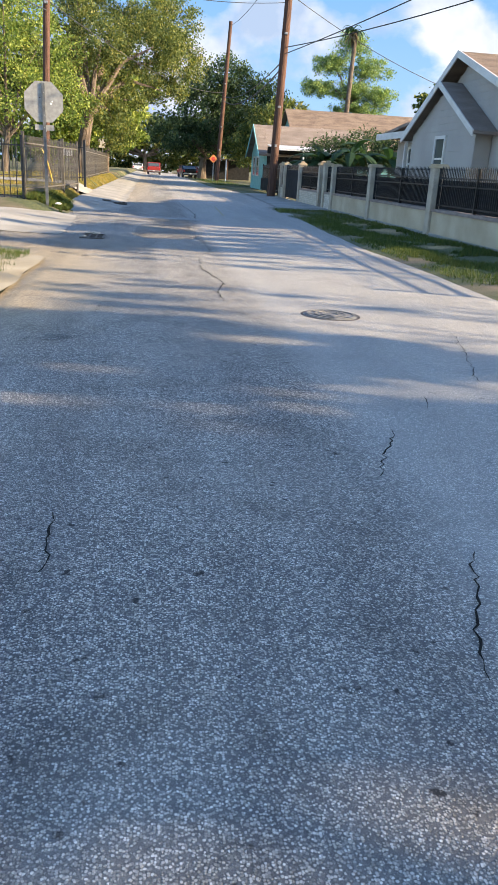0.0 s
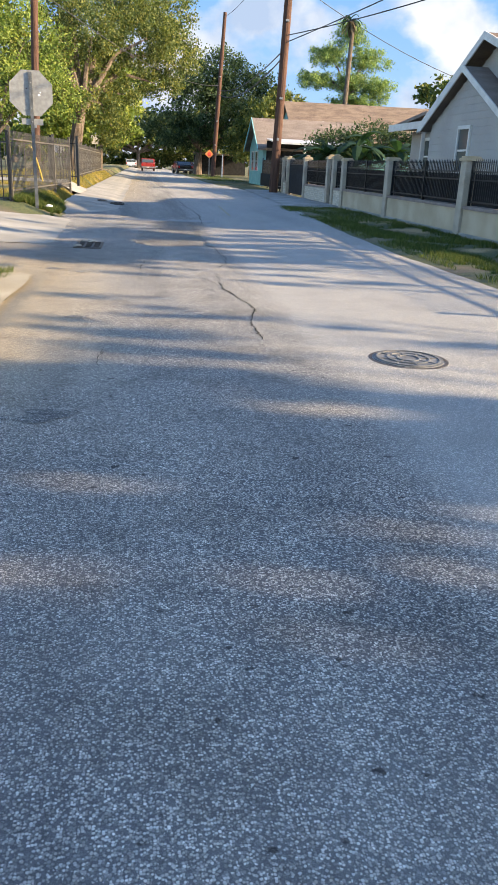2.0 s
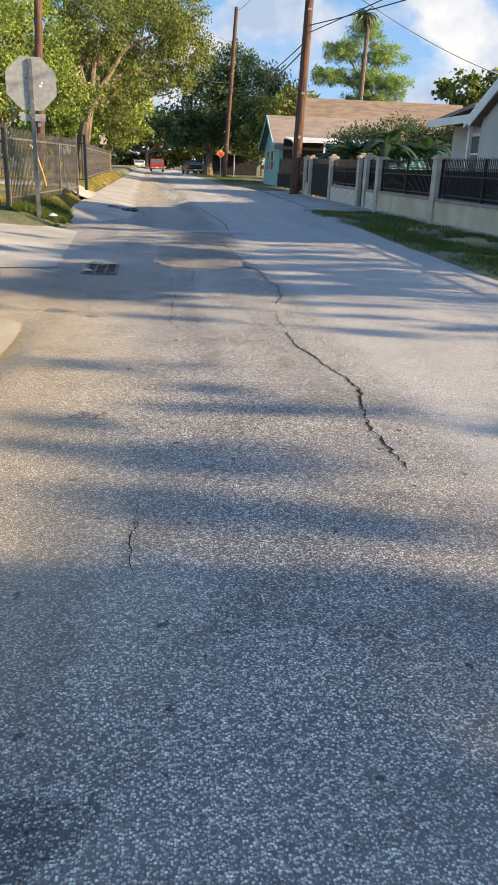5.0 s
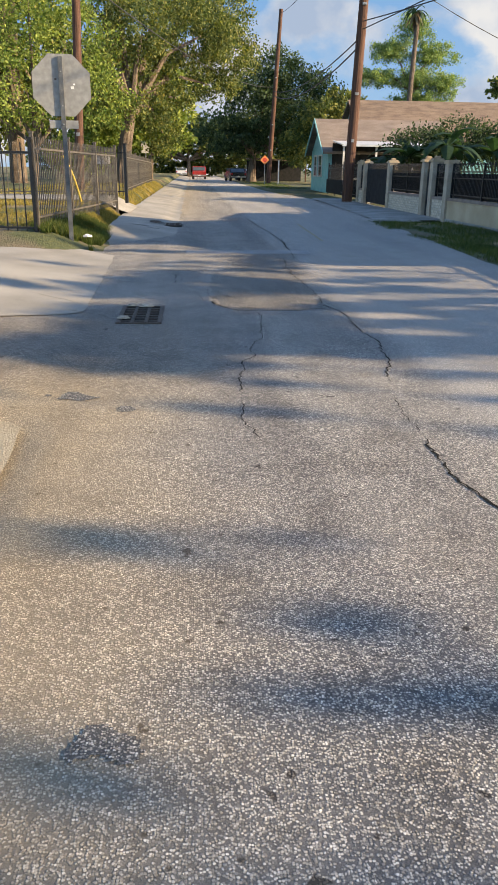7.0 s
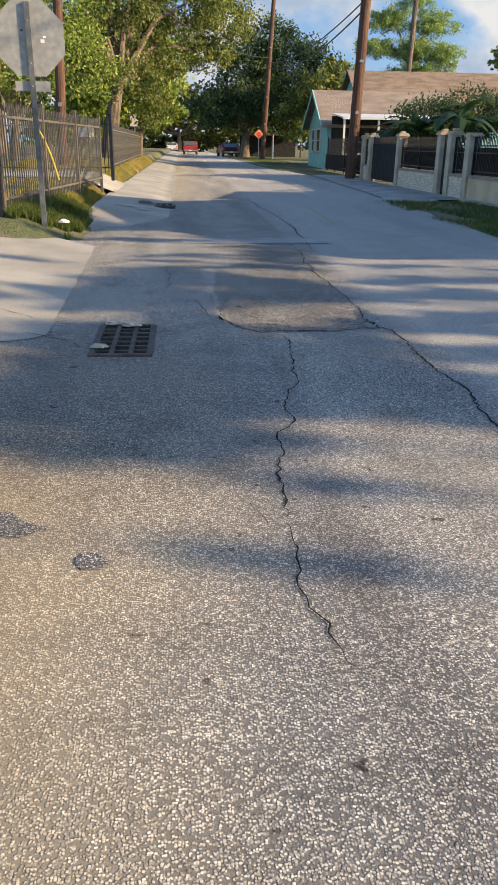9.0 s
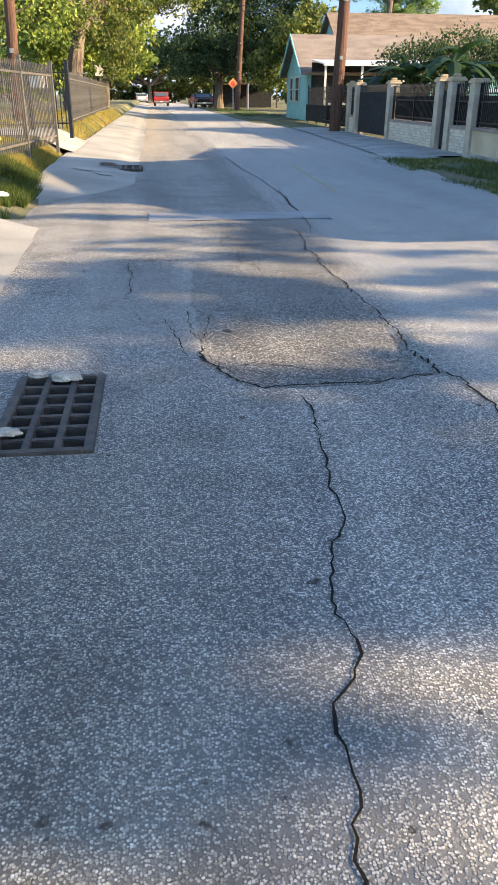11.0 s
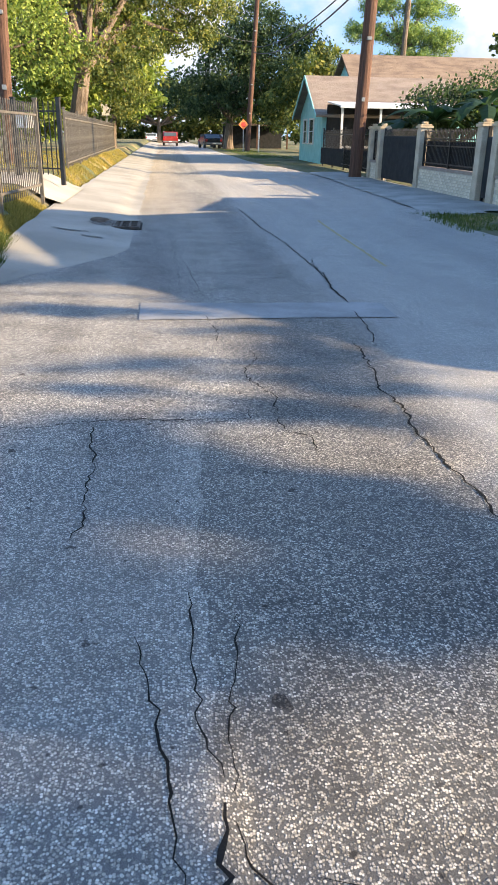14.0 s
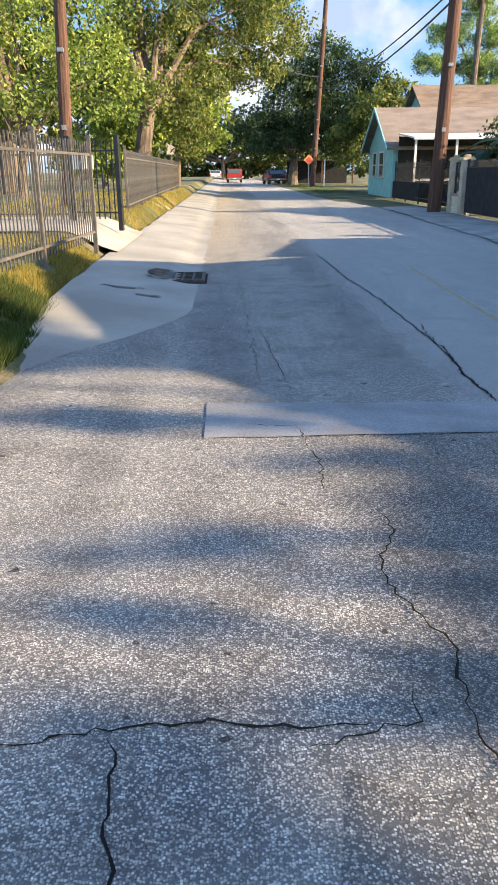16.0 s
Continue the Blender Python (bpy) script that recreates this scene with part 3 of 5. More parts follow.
crack(0.016, (0.73, 18.33), (1.25, 18.24))
crack(0.016, (1.24, 18.07), (1.94, 18.05), (2.62, 18.07))
crack(0.014, (-0.95, 13.63), (-0.32, 13.12))
crack(0.030, (-0.41, 12.72), (-0.10, 12.51), (0.09, 12.31))
# an oil streak, drawn as a thin crack ribbon
crack(0.012, (1.02, 24.13), (1.05, 21.12), (1.07, 19.16))
crack(0.014, (1.13, 21.12), (1.23, 19.80), (1.28, 18.88))
crack(0.014, (-0.28, 16.26), (-0.09, 15.87), (0.17, 15.76))

ln_ = ribbon("painted_line", lines((20.6, 25.5, 0.1)), lambda v: 3.38 + 0.035 * (v - 19.8), lambda v: 3.42 + 0.035 * (v - 19.8) + 0.02 * wob(v, 3, 5), 2, lambda u, v: road_z(u, v) + 0.003, PAINT_LINE)
ln_.parent = road
ln_["label"] = "thin faded yellow painted line"


# ---- iron in the street ----
def storm_grate(u0, u1, v0, v1, cols, rows, label, lift=0.0):
    g = thing("storm_grate", label, "drain grate", ((u0 + u1) / 2, (v0 + v1) / 2, lift))
    w, d = (u1 - u0) / 2, (v1 - v0) / 2
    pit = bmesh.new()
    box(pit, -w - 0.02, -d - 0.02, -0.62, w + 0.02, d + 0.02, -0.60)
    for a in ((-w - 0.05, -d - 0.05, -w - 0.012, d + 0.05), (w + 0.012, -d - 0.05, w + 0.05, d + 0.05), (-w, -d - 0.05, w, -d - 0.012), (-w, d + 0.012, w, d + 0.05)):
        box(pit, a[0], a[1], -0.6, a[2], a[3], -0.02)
    # shallow grate: a black plate under the bars paints in the pit's dark depth
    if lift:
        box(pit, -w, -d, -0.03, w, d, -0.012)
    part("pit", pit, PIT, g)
    fr = bmesh.new()
    for a in ((-w - 0.02, -d - 0.02, -w + 0.022, d + 0.02), (w - 0.022, -d - 0.02, w + 0.02, d + 0.02), (-w + 0.022, -d - 0.02, w - 0.022, -d + 0.022), (-w + 0.022, d - 0.022, w - 0.022, d + 0.02)):
        box(fr, a[0], a[1], -0.06, a[2], a[3], 0.012, 0.004)
    part("frame", fr, GRATE, g)
    for i in range(1, cols):
        x = -w + 2 * w * i / cols
        part("bar", boxed(x - 0.016, -d + 0.02, -0.055, x + 0.016, d - 0.02, 0.009, bevel=0.004), GRATE, g)
    for j in range(1, rows):
        y = -d + 2 * d * j / rows
        part("cross_bar", boxed(-w + 0.02, y - 0.017, -0.06, w - 0.02, y + 0.017, 0.005, bevel=0.004), GRATE, g)
    return g


storm_grate(0.13, 0.51, 12.12, 12.98, 3, 7, "rusty cast-iron storm grate set in the asphalt")
storm_grate(0.13, 0.54, 24.07, 24.87, 3, 5, "dark cast-iron storm grate in the gutter pan", 0.035)


def lump(name, at, size, mat, label, category, seed):
    bm = bmesh.new()
    bmesh.ops.create_icosphere(bm, subdivisions=3, radius=1)
    for v in bm.verts:
        k = 1 + 0.45 * noise.noise(v.co * 1.7 + Vector((seed, 0, 0)))
        v.co = Vector((v.co.x * size[0] * k, v.co.y * size[1] * k, max(v.co.z * size[2] * k, -size[2] * 0.3)))
    ob = part(name, bm, mat)
    ob.location = at
    return tagged(ob, label, category)


lump("rubble", (0.34, 12.93, 0.022), (0.075, 0.045, 0.025), RUST, "clod of pale rubble lying on the grate", "rubble", 1)
lump("stone", (0.17, 12.28, 0.022), (0.055, 0.03, 0.022), RUST, "pale stone lying on the grate's rim", "stone", 2)
lump("rubble", (0.2, 12.98, 0.022), (0.05, 0.03, 0.02), RUST, "small clod of pale rubble by the grate", "rubble", 3)
lump("litter", (-1.0, 18.9, 0.2), (0.07, 0.05, 0.035), LITTER, "crumpled white litter in the grass", "litter", 4)
lump("twig_pile", (-0.1, 24.6, 0.09), (0.14, 0.3, 0.025), BARK, "dark leaf debris beside the far grate", "debris", 5)


def manhole():
    m = thing("manhole_cover", "round cast-iron manhole cover flush with the asphalt", "manhole cover", (3.05, 5.34, road_z(3.05, 5.34)))
    ring = bmesh.new()
    for r0, r1, z in ((0.262, 0.285, 0.004),):
        inner = [ring.verts.new((r0 * math.cos(a), r0 * math.sin(a), z)) for a in [2 * math.pi * k / 64 for k in range(64)]]
        outer = [ring.verts.new((r1 * math.cos(a), r1 * math.sin(a), z - 0.002)) for a in [2 * math.pi * k / 64 for k in range(64)]]
        low = [ring.verts.new((r1 * math.cos(a), r1 * math.sin(a), -0.04)) for a in [2 * math.pi * k / 64 for k in range(64)]]
        for k in range(64):
            j = (k + 1) % 64
            ring.faces.new((inner[k], outer[k], outer[j], inner[j]))
            ring.faces.new((outer[k], low[k], low[j], outer[j]))
    part("ring", ring, GRATE, m)
    lid = bmesh.new()
    bmesh.ops.create_cone(lid, segments=64, radius1=0.25, radius2=0.25, depth=0.04, cap_ends=True, matrix=Matrix.Translation((0, 0, -0.012)))
    part("lid", lid, COVER, m)
    for r in (0.225, 0.15, 0.08):
        c = bmesh.new()
        k = 48
        tube(c, [(r * math.cos(2 * math.pi * i / k), r * math.sin(2 * math.pi * i / k), 0.008) for i in range(k + 1)], [0.009] * (k + 1), 4, False)
        part("raised_ring", c, COVER, m)
    for i in range(8):
        a = 2 * math.pi * i / 8
        part("rib", tube(bmesh.new(), [(0.09 * math.cos(a), 0.09 * math.sin(a), 0.007), (0.215 * math.cos(a), 0.215 * math.sin(a), 0.007)], [0.008, 0.008], 4), COVER, m)
    # flat black plate, the hole's darkness put into its colour
    part("pick_hole", boxed(0.12, -0.02, 0.008, 0.17, 0.02, 0.0095), PIT, m)


manhole()


# ---- fences ----
def picket_mesh(h, w, spear):
    bm = boxed(-w / 2, -w / 2, 0, w / 2, w / 2, h)
    if spear:
        bmesh.ops.create_cone(bm, segments=4, radius1=w * 1.1, radius2=0, depth=0.09, cap_ends=True, matrix=Matrix.Translation((0, 0, h + 0.045)) @ Matrix.Rotation(math.pi / 4, 4, "Z"))
    me = bpy.data.meshes.new("picket")
    bm.to_mesh(me)
    bm.free()
    return me


def iron_fence(name, a, b, base, h, label, mat, gap=0.11, spear=False, posts=2.4, rails=(0.12, 0.88), pw=0.018, group="", post_w=0.06, category="fence"):
    """Posts, rails and pickets from a to b on the plan."""
    length, ang = math.hypot(b[0] - a[0], b[1] - a[1]), math.degrees(math.atan2(b[1] - a[1], b[0] - a[0]))
    f = thing(name, label, category, (a[0], a[1], base), ang, group)
    for z in rails:
        part("rail", boxed(0.0, -0.016, z * h - 0.016, length, 0.016, z * h + 0.016), mat, f)
    me = picket_mesh(h * 0.97, pw, spear)
    me.materials.append(mat)
    k = int(length / gap)
    for i in range(1, k):
        same_part("picket", me, f, (length * i / k, 0, 0.05))
    if posts:
        k = max(1, round(length / posts))
        pm = boxed(-post_w / 2, -post_w / 2, -0.15, post_w / 2, post_w / 2, h * 1.04, bevel=0.006)
        box(pm, -post_w / 2 - 0.008, -post_w / 2 - 0.008, h * 1.04, post_w / 2 + 0.008, post_w / 2 + 0.008, h * 1.04 + 0.03)
        first = part("post", pm, mat, f)
        for i in range(1, k + 1):
            same_part("post", first.data, f, (length * i / k, 0, 0))
    return f


iron_fence("picket_fence", (-1.76, 18.55), (-1.12, 25.9), 0.36, 1.42, "weathered dark iron picket fence along the verge", IRON_OLD, pw=0.014, gap=0.115, group="kerbside picket fences", posts=2.3)
iron_fence("picket_fence", (-1.78, 18.5), (-9.5, 19.6), 0.25, 1.44, "black iron picket fence along the driveway", IRON, gap=0.16, group="kerbside picket fences", posts=2.6, rails=(0.08, 0.9))
iron_fence("open_gate", (-1.08, 28.6), (-2.0, 28.9), 0.5, 1.4, "open dark iron gate leaf on its post", IRON, gap=0.1, posts=0.9, category="gate", post_w=0.08)
iron_fence("picket_fence", (-1.5, 33.0), (-1.9, 60), 0.45, 1.4, "dark iron picket fence behind the trees", IRON_OLD, gap=0.17, group="kerbside picket fences", posts=4.0)
iron_fence("picket_fence", (-2.1, 29.2), (-9, 30), 0.45, 1.4, "dark iron picket fence along the open driveway", IRON_OLD, gap=0.17, group="kerbside picket fences", posts=3.0)
hose = bmesh.new()
tube(hose, [(-1.60 + 0.02 * i, 20.6 + 0.16 * i, 1.52 - 0.045 * i - 0.011 * i * i) for i in range(8)], [0.022] * 8, 8)
tagged(part("yellow_hose", hose, YELLOW), "bent yellow plastic hose hung on the fence", "hose")

WALL_U = 8.3
PILLARS = ((12.1, 0), (16.95, 0), (22.45, 0), (27.6, 0), (29.05, 1), (29.95, 1), (34.35, 1), (38.5, 1), (39.7, 1))


def pillar(v, brick):
    p = thing("wall_pillar", "cream pillar of the front wall with a stepped cap" if not brick else "cream brick-faced gate pillar with a stepped cap", "pillar", (WALL_U, v, 0), 0, "pillars of the front wall")
    h = 1.66 if not brick else 1.72
    part("shaft", boxed(-0.16, -0.16, -0.1, 0.16, 0.16, h - 0.1, bevel=0.012), PILLAR, p)
    part("cap", box(boxed(-0.2, -0.2, h - 0.1, 0.2, 0.2, h - 0.04, bevel=0.012), -0.17, -0.17, h - 0.04, 0.17, 0.17, h, bevel=0.012), STUCCO, p)
    if brick:
        part("finial", boxed(-0.1, -0.1, h, 0.1, 0.1, h + 0.07, bevel=0.03), STUCCO, p)


for v_, k_ in PILLARS:
    pillar(v_, k_)

wall_runs = [(6.0, 11.94), (12.26, 16.79), (17.11, 22.29), (22.61, 27.44), (27.76, 28.89), (30.11, 34.19), (38.66, 39.54)]
brick_bm = boxed(-0.008, -0.098, -0.03, 0.008, 0.098, 0.03, bevel=0.003)
brick_me = bpy.data.meshes.new("brick")
brick_bm.to_mesh(brick_me)
brick_bm.free()
brick_me.materials.append(BRICK)
for a_, b_ in wall_runs:
    bricked = a_ > 27
    w_ = thing("low_wall", "low cream-brick front wall with a dark coping" if bricked else "low cream stucco front wall with a dark coping", "wall", (WALL_U, a_, 0), 0, "low front walls")
    L_ = b_ - a_
    part("body", boxed(-0.10, 0, -0.25, 0.10, L_, 0.56), MORTAR if bricked else STUCCO, w_)
    part("coping", boxed(-0.14, 0, 0.56, 0.14, L_, 0.63, bevel=0.012), CAP, w_)
    if not bricked:
        part("footing", boxed(-0.14, 0, -0.25, -0.10, L_, 0.06, bevel=0.01), CONCRETE_DARK, w_)
    iron_fence("wall_railing", (WALL_U, a_), (WALL_U, b_), 0.64, 0.86, "black spear-topped iron railing on the low wall", IRON, gap=0.1, spear=True, posts=2.3, rails=(0.1, 0.62, 0.82), group="railings on the front wall", category="railing", post_w=0.07)
    if bricked:
        for c_ in range(7):
            n_ = int(L_ / 0.21)
            for i_ in range(n_):
                same_part("brick", brick_me, w_, (-0.106, L_ * (i_ + 0.5 * (c_ % 2 == 0) + 0.25) / (n_ + 0.3), 0.06 + 0.074 * c_))
# dark cloth behind the railing
for a_, b_ in ((12.3, 16.75), (17.15, 22.25), (22.65, 27.4), (27.8, 28.85), (30.15, 34.15)):
    tagged(part("privacy_screen", boxed(WALL_U + 0.05, a_, 0.64, WALL_U + 0.07, b_, 1.30), DARK), "black privacy cloth tied behind the railing", "screen")


def gate(a, b, h, label):
    g = iron_fence("gate", (WALL_U, a), (WALL_U, b), 0.05, h, label, IRON, gap=0.09, spear=True, posts=b - a, rails=(0.04, 0.5, 0.9), category="gate")
    part("backing_sheet", boxed(0.03, 0.03, 0.06, b - a - 0.03, 0.05, h * 0.9), DARK, g)


gate(29.23, 29.77, 1.5, "closed narrow black iron garden gate")
gate(34.53, 38.32, 1.5, "closed black sheeted driveway gate")
iron_fence("yard_fence", (8.7, 41.2), (9.0, 52), 0.05, 1.6, "black iron yard fence with dark sheeting", IRON, gap=0.16, posts=2.7, group="yard fences")
tagged(part("privacy_screen", boxed(8.85, 42.2, 0.1, 8.87, 51.8, 0.85), DARK), "dark sheet low on the yard fence", "screen")


# ---- stop sign ----
def stop_sign():
    s = thing("stop_sign", "grey back of an octagonal stop sign on a steel post", "road sign", (-1.24, 18.7, 0.26), 3)
    post = bmesh.new()
    prism(post, [(-0.035, 0), (-0.035, 0.03), (-0.02, 0.03), (-0.02, 0.008), (0.02, 0.008), (0.02, 0.03), (0.035, 0.03), (0.035, 0)], "z", -0.3, 2.72)
    for v in post.verts:
        v.co.y -= 0.036
    part("post", post, POST_DARK, s)
    plate = bmesh.new()
    r = 0.455 / math.cos(math.pi / 8)
    prism(plate, [(r * math.cos(math.pi / 8 + k * math.pi / 4), 2.30 + r * math.sin(math.pi / 8 + k * math.pi / 4)) for k in range(8)], "y", 0.0, 0.004)
    part("plate", plate, SIGN_BACK, s, "dull bare aluminium sign back")
    part("face", prism(bmesh.new(), [(0.98 * r * math.cos(math.pi / 8 + k * math.pi / 4), 2.30 + 0.98 * r * math.sin(math.pi / 8 + k * math.pi / 4)) for k in range(8)], "y", 0.006, 0.008), SIGN_RED, s)
    part("supplementary_plate", boxed(-0.23, 0.0, 1.66, 0.23, 0.004, 1.785), SIGN_BACK, s)
    for z in (1.72, 2.0, 2.5):
        b = bmesh.new()
        bmesh.ops.create_cone(b, segments=8, radius1=0.012, radius2=0.01, depth=0.02, cap_ends=True, matrix=Matrix.Translation((0, -0.045, z)) @ Matrix.Rotation(math.pi / 2, 4, "X"))
        part("bolt", b, STEEL, s)
    for x, z, w in ((0.17, 2.27, 0.025), (0.2, 2.32, 0.015), (-0.09, 2.39, 0.018)):
        part("sticker", boxed(x - w, -0.003, z - w * 0.8, x + w, -0.0005, z + w * 0.8), LITTER if x > 0 else GRATE, s)


stop_sign()


# ---- poles and cables ----
def utility_pole(u, v, top, lean, r, label):
    p = thing("utility_pole", label, "utility pole", (u, v, 0), 0, "timber utility poles")
    part("shaft", tube(bmesh.new(), [(lean * t, 0, -0.3 + (top + 0.3) * t) for t in (0, 0.25, 0.5, 0.75, 1)], [r, r * 0.94, r * 0.88, r * 0.8, r * 0.72], 14), POLE, p)
    for z in (0.35, 0.62):
        x = lean * z
        part("bracket", boxed(x - 0.08, -0.05, top * z, x + 0.08, -r - 0.06, top * z + 0.1, bevel=0.01), STEEL, p)
    part("tag", boxed(lean * 0.2 - 0.06, -r - 0.012, top * 0.2, lean * 0.2 + 0.06, -r + 0.01, top * 0.2 + 0.12), STEEL, p)
    return p


utility_pole(7.78, 40.1, 12.5, 0.42, 0.23, "reddish-brown timber utility pole beside the gate")
utility_pole(8.5, 84.0, 15.4, 0.9, 0.24, "slender brown timber utility pole beyond the houses")
utility_pole(-3.4, 35.4, 12.0, 0.5, 0.17, "sunlit brown timber utility pole behind the fence")


def cable(a, b, sag, r=0.018):
    a, b = Vector(a), Vector(b)
    pts = [a.lerp(b, i / 16) - Vector((0, 0, sag * 4 * (i / 16) * (1 - i / 16))) for i in range(17)]
    tagged(part("overhead_cable", tube(bmesh.new(), pts, [r] * 17, 5), CABLE), "sagging black overhead cable between the poles", "cable", "overhead cables")


cable((7.99, 40.1, 6.6), (8.95, 84, 8.4), 0.7, 0.03)
cable((7.99, 40.1, 6.3), (8.95, 84, 8.0), 0.9, 0.035)
cable((8.1, 40.1, 11.6), (9.3, 84, 15.0), 0.6)
cable((8.05, 40.1, 7.2), (16.0, 8.0, 7.6), 0.5, 0.022)
cable((8.05, 40.1, 6.9), (14.0, 4.0, 8.2), 0.3, 0.022)
cable((8.1, 40.1, 9.6), (26, 48, 5.6), 0.9)
cable((8.1, 40.1, 9.9), (9.6, -10, 11.5), 1.0)
cable((-3.05, 35.4, 9.0), (8.1, 40.1, 9.2), 0.5, 0.015)
cable((-3.05, 35.4, 7.6), (8.95, 84, 8.8), 1.0, 0.02)
cable((-3.05, 35.4, 7.2), (-8, 4, 8.2), 0.8, 0.02)


# ---- houses ----
def window(parent, plane, a, b, z0, z1, axis):
    """A sash window set on a wall: frame, sill, two panes, meeting rail."""
    def bx(p0, p1, q0, q1, r0, r1):
        return boxed(p0, q0, r0, p1, q1, r1) if axis == "u" else boxed(q0, p0, r0, q1, p1, r1)
    w = part("window", bx(plane - 0.01, plane + 0.02, a, b, z0, z1), GLASS, parent, "dark sash window with white trim")
    for q0, q1, r0, r1 in ((a - 0.08, a, z0, z1), (b, b + 0.08, z0, z1), (a - 0.08, b + 0.08, z1, z1 + 0.09)):
        part("frame", bx(plane - 0.045, plane + 0.02, q0, q1, r0, r1), TRIM, w)
    part("sill", bx(plane - 0.08, plane + 0.02, a - 0.1, b + 0.1, z0 - 0.07, z0), TRIM, w)
    part("rail", bx(plane - 0.03, plane + 0.0, a, b, (z0 + z1) / 2 - 0.025, (z0 + z1) / 2 + 0.025), TRIM, w)


def slope(u0, u1, v0, z0, v1, z1, thick=0.09):
    """A roof slope that runs along u, from the eave (v0, z0) to the ridge (v1, z1)."""
    return prism(bmesh.new(), [(v0, z0), (v1, z1), (v1, z1 - thick), (v0, z0 - thick)], "x", u0, u1)


def boards(parent, plane, a, b, low, top, mat, axis="u", pitch=0.19):
    """Lapped siding, each board a piece, cut to the gable line."""
    z = low
    while True:
        lo, hi = top(z)
        lo, hi = max(lo, a), min(hi, b)
        if hi - lo < 0.12:
            break
        prof = [(-0.018, z), (-0.008, z + pitch + 0.012), (0.01, z + pitch + 0.012), (0.01, z)]
        if axis == "u":
            bm = prism(bmesh.new(), [(plane + p, q) for p, q in prof], "y", lo, hi)
        else:
            bm = prism(bmesh.new(), [(plane + p, q) for p, q in prof], "x", lo, hi)
        part("board", bm, mat, parent)
        z += pitch


def grey_house():
    h = thing("house", "grey lap-sided house with a gabled shingle roof", "house", (0, 0, 0))
    u0, va, vb, vr, ze, zr = 10.35, 15.0, 24.8, 20.85, 2.78, 4.66
    body = prism(bmesh.new(), [(va + 0.1, -0.2), (vb - 0.1, -0.2), (vb - 0.1, ze - 0.1), (vr, zr - 0.12), (va + 0.1, ze - 0.1)], "x", u0, 23)
    part("wall", body, SIDING, h)
    boards(h, u0 - 0.012, va + 0.1, vb - 0.1, 0.0, lambda z: (va + 0.1 + max(0, (z - ze + 0.25) / (zr - ze) * (vr - va)), vb - 0.1 - max(0, (z - ze + 0.25) / (zr - ze) * (vb - vr))), SIDING)
    boards(h, va + 0.088, u0, 23, 0.0, lambda z: (0, 99) if z < 2.5 else (0, 0), SIDING, "v")
    part("roof", slope(u0 - 0.45, 23.4, va - 0.35, ze - 0.16, vr, zr + 0.06), SHINGLE, h)
    part("roof", slope(u0 - 0.45, 23.4, vb + 0.35, ze - 0.16, vr, zr + 0.06), SHINGLE, h)
    for ve in (va - 0.37, vb + 0.37):
        bm = prism(bmesh.new(), [(ve, ze - 0.34), (vr, zr - 0.10), (vr, zr + 0.09), (ve, ze - 0.13)], "x", u0 - 0.49, u0 - 0.452)
        part("bargeboard", bm, TRIM, h)
        part("gutter", boxed(u0 - 0.45, ve - 0.06 * (1 if ve < vr else -1), ze - 0.3, 23.4, ve + 0.001, ze - 0.17) if ve > vr else boxed(u0 - 0.45, ve - 0.06, ze - 0.3, 23.4, ve - 0.001, ze - 0.17), TRIM, h)
    # lower projecting gable on the street front
    g0, ga, gb, gr, ge, gz = 9.88, 18.5, 24.1, 21.34, 2.64, 3.93
    part("porch_wall", prism(bmesh.new(), [(ga + 0.25, -0.2), (gb - 0.2, -0.2), (gb - 0.2, ge - 0.02), (gr, gz - 0.12), (ga + 0.25, ge - 0.02)], "x", g0, u0 - 0.04), SIDING, h)
    boards(h, g0 - 0.012, ga + 0.25, gb - 0.2, 0.0, lambda z: (ga + 0.25 + max(0, (z - ge + 0.2) / (gz - ge) * (gr - ga)), gb - 0.2 - max(0, (z - ge + 0.2) / (gz - ge) * (gb - gr))), SIDING)
    for ve in (ga - 0.1, gb + 0.1):
        part("porch_roof", slope(g0 - 0.25, u0 - 0.045, ve, ge - 0.08, gr, gz + 0.05), SHINGLE_G, h)
        part("bargeboard", prism(bmesh.new(), [(ve, ge - 0.22), (gr, gz - 0.09), (gr, gz + 0.07), (ve, ge - 0.06)], "x", g0 - 0.29, g0 - 0.252), TRIM, h)
    window(h, g0 - 0.03, 20.9, 21.6, 1.35, 2.44, "u")
    # set-back wing with a low roof
    part("wing", boxed(10.7, 24.75, -0.2, 20, 28.0, 2.62), SIDING, h)
    bm = prism(bmesh.new(), [(24.7, 3.1), (28.3, 2.78), (28.3, 2.68), (24.7, 3.0)], "x", 9.95, 20.4)
    part("wing_roof", bm, SHINGLE_G, h)
    part("fascia", boxed(9.9, 24.75, 2.6, 9.94, 28.3, 2.82), TRIM, h)
    window(h, 10.68, 25.7, 26.5, 1.3, 2.3, "u")
    part("porch_post", boxed(10.0, 25.0, -0.2, 10.1, 25.1, 2.7), TRIM, h)
    window(h, 15.06, 11.8, 12.7, 1.1, 2.3, "v")


grey_house()


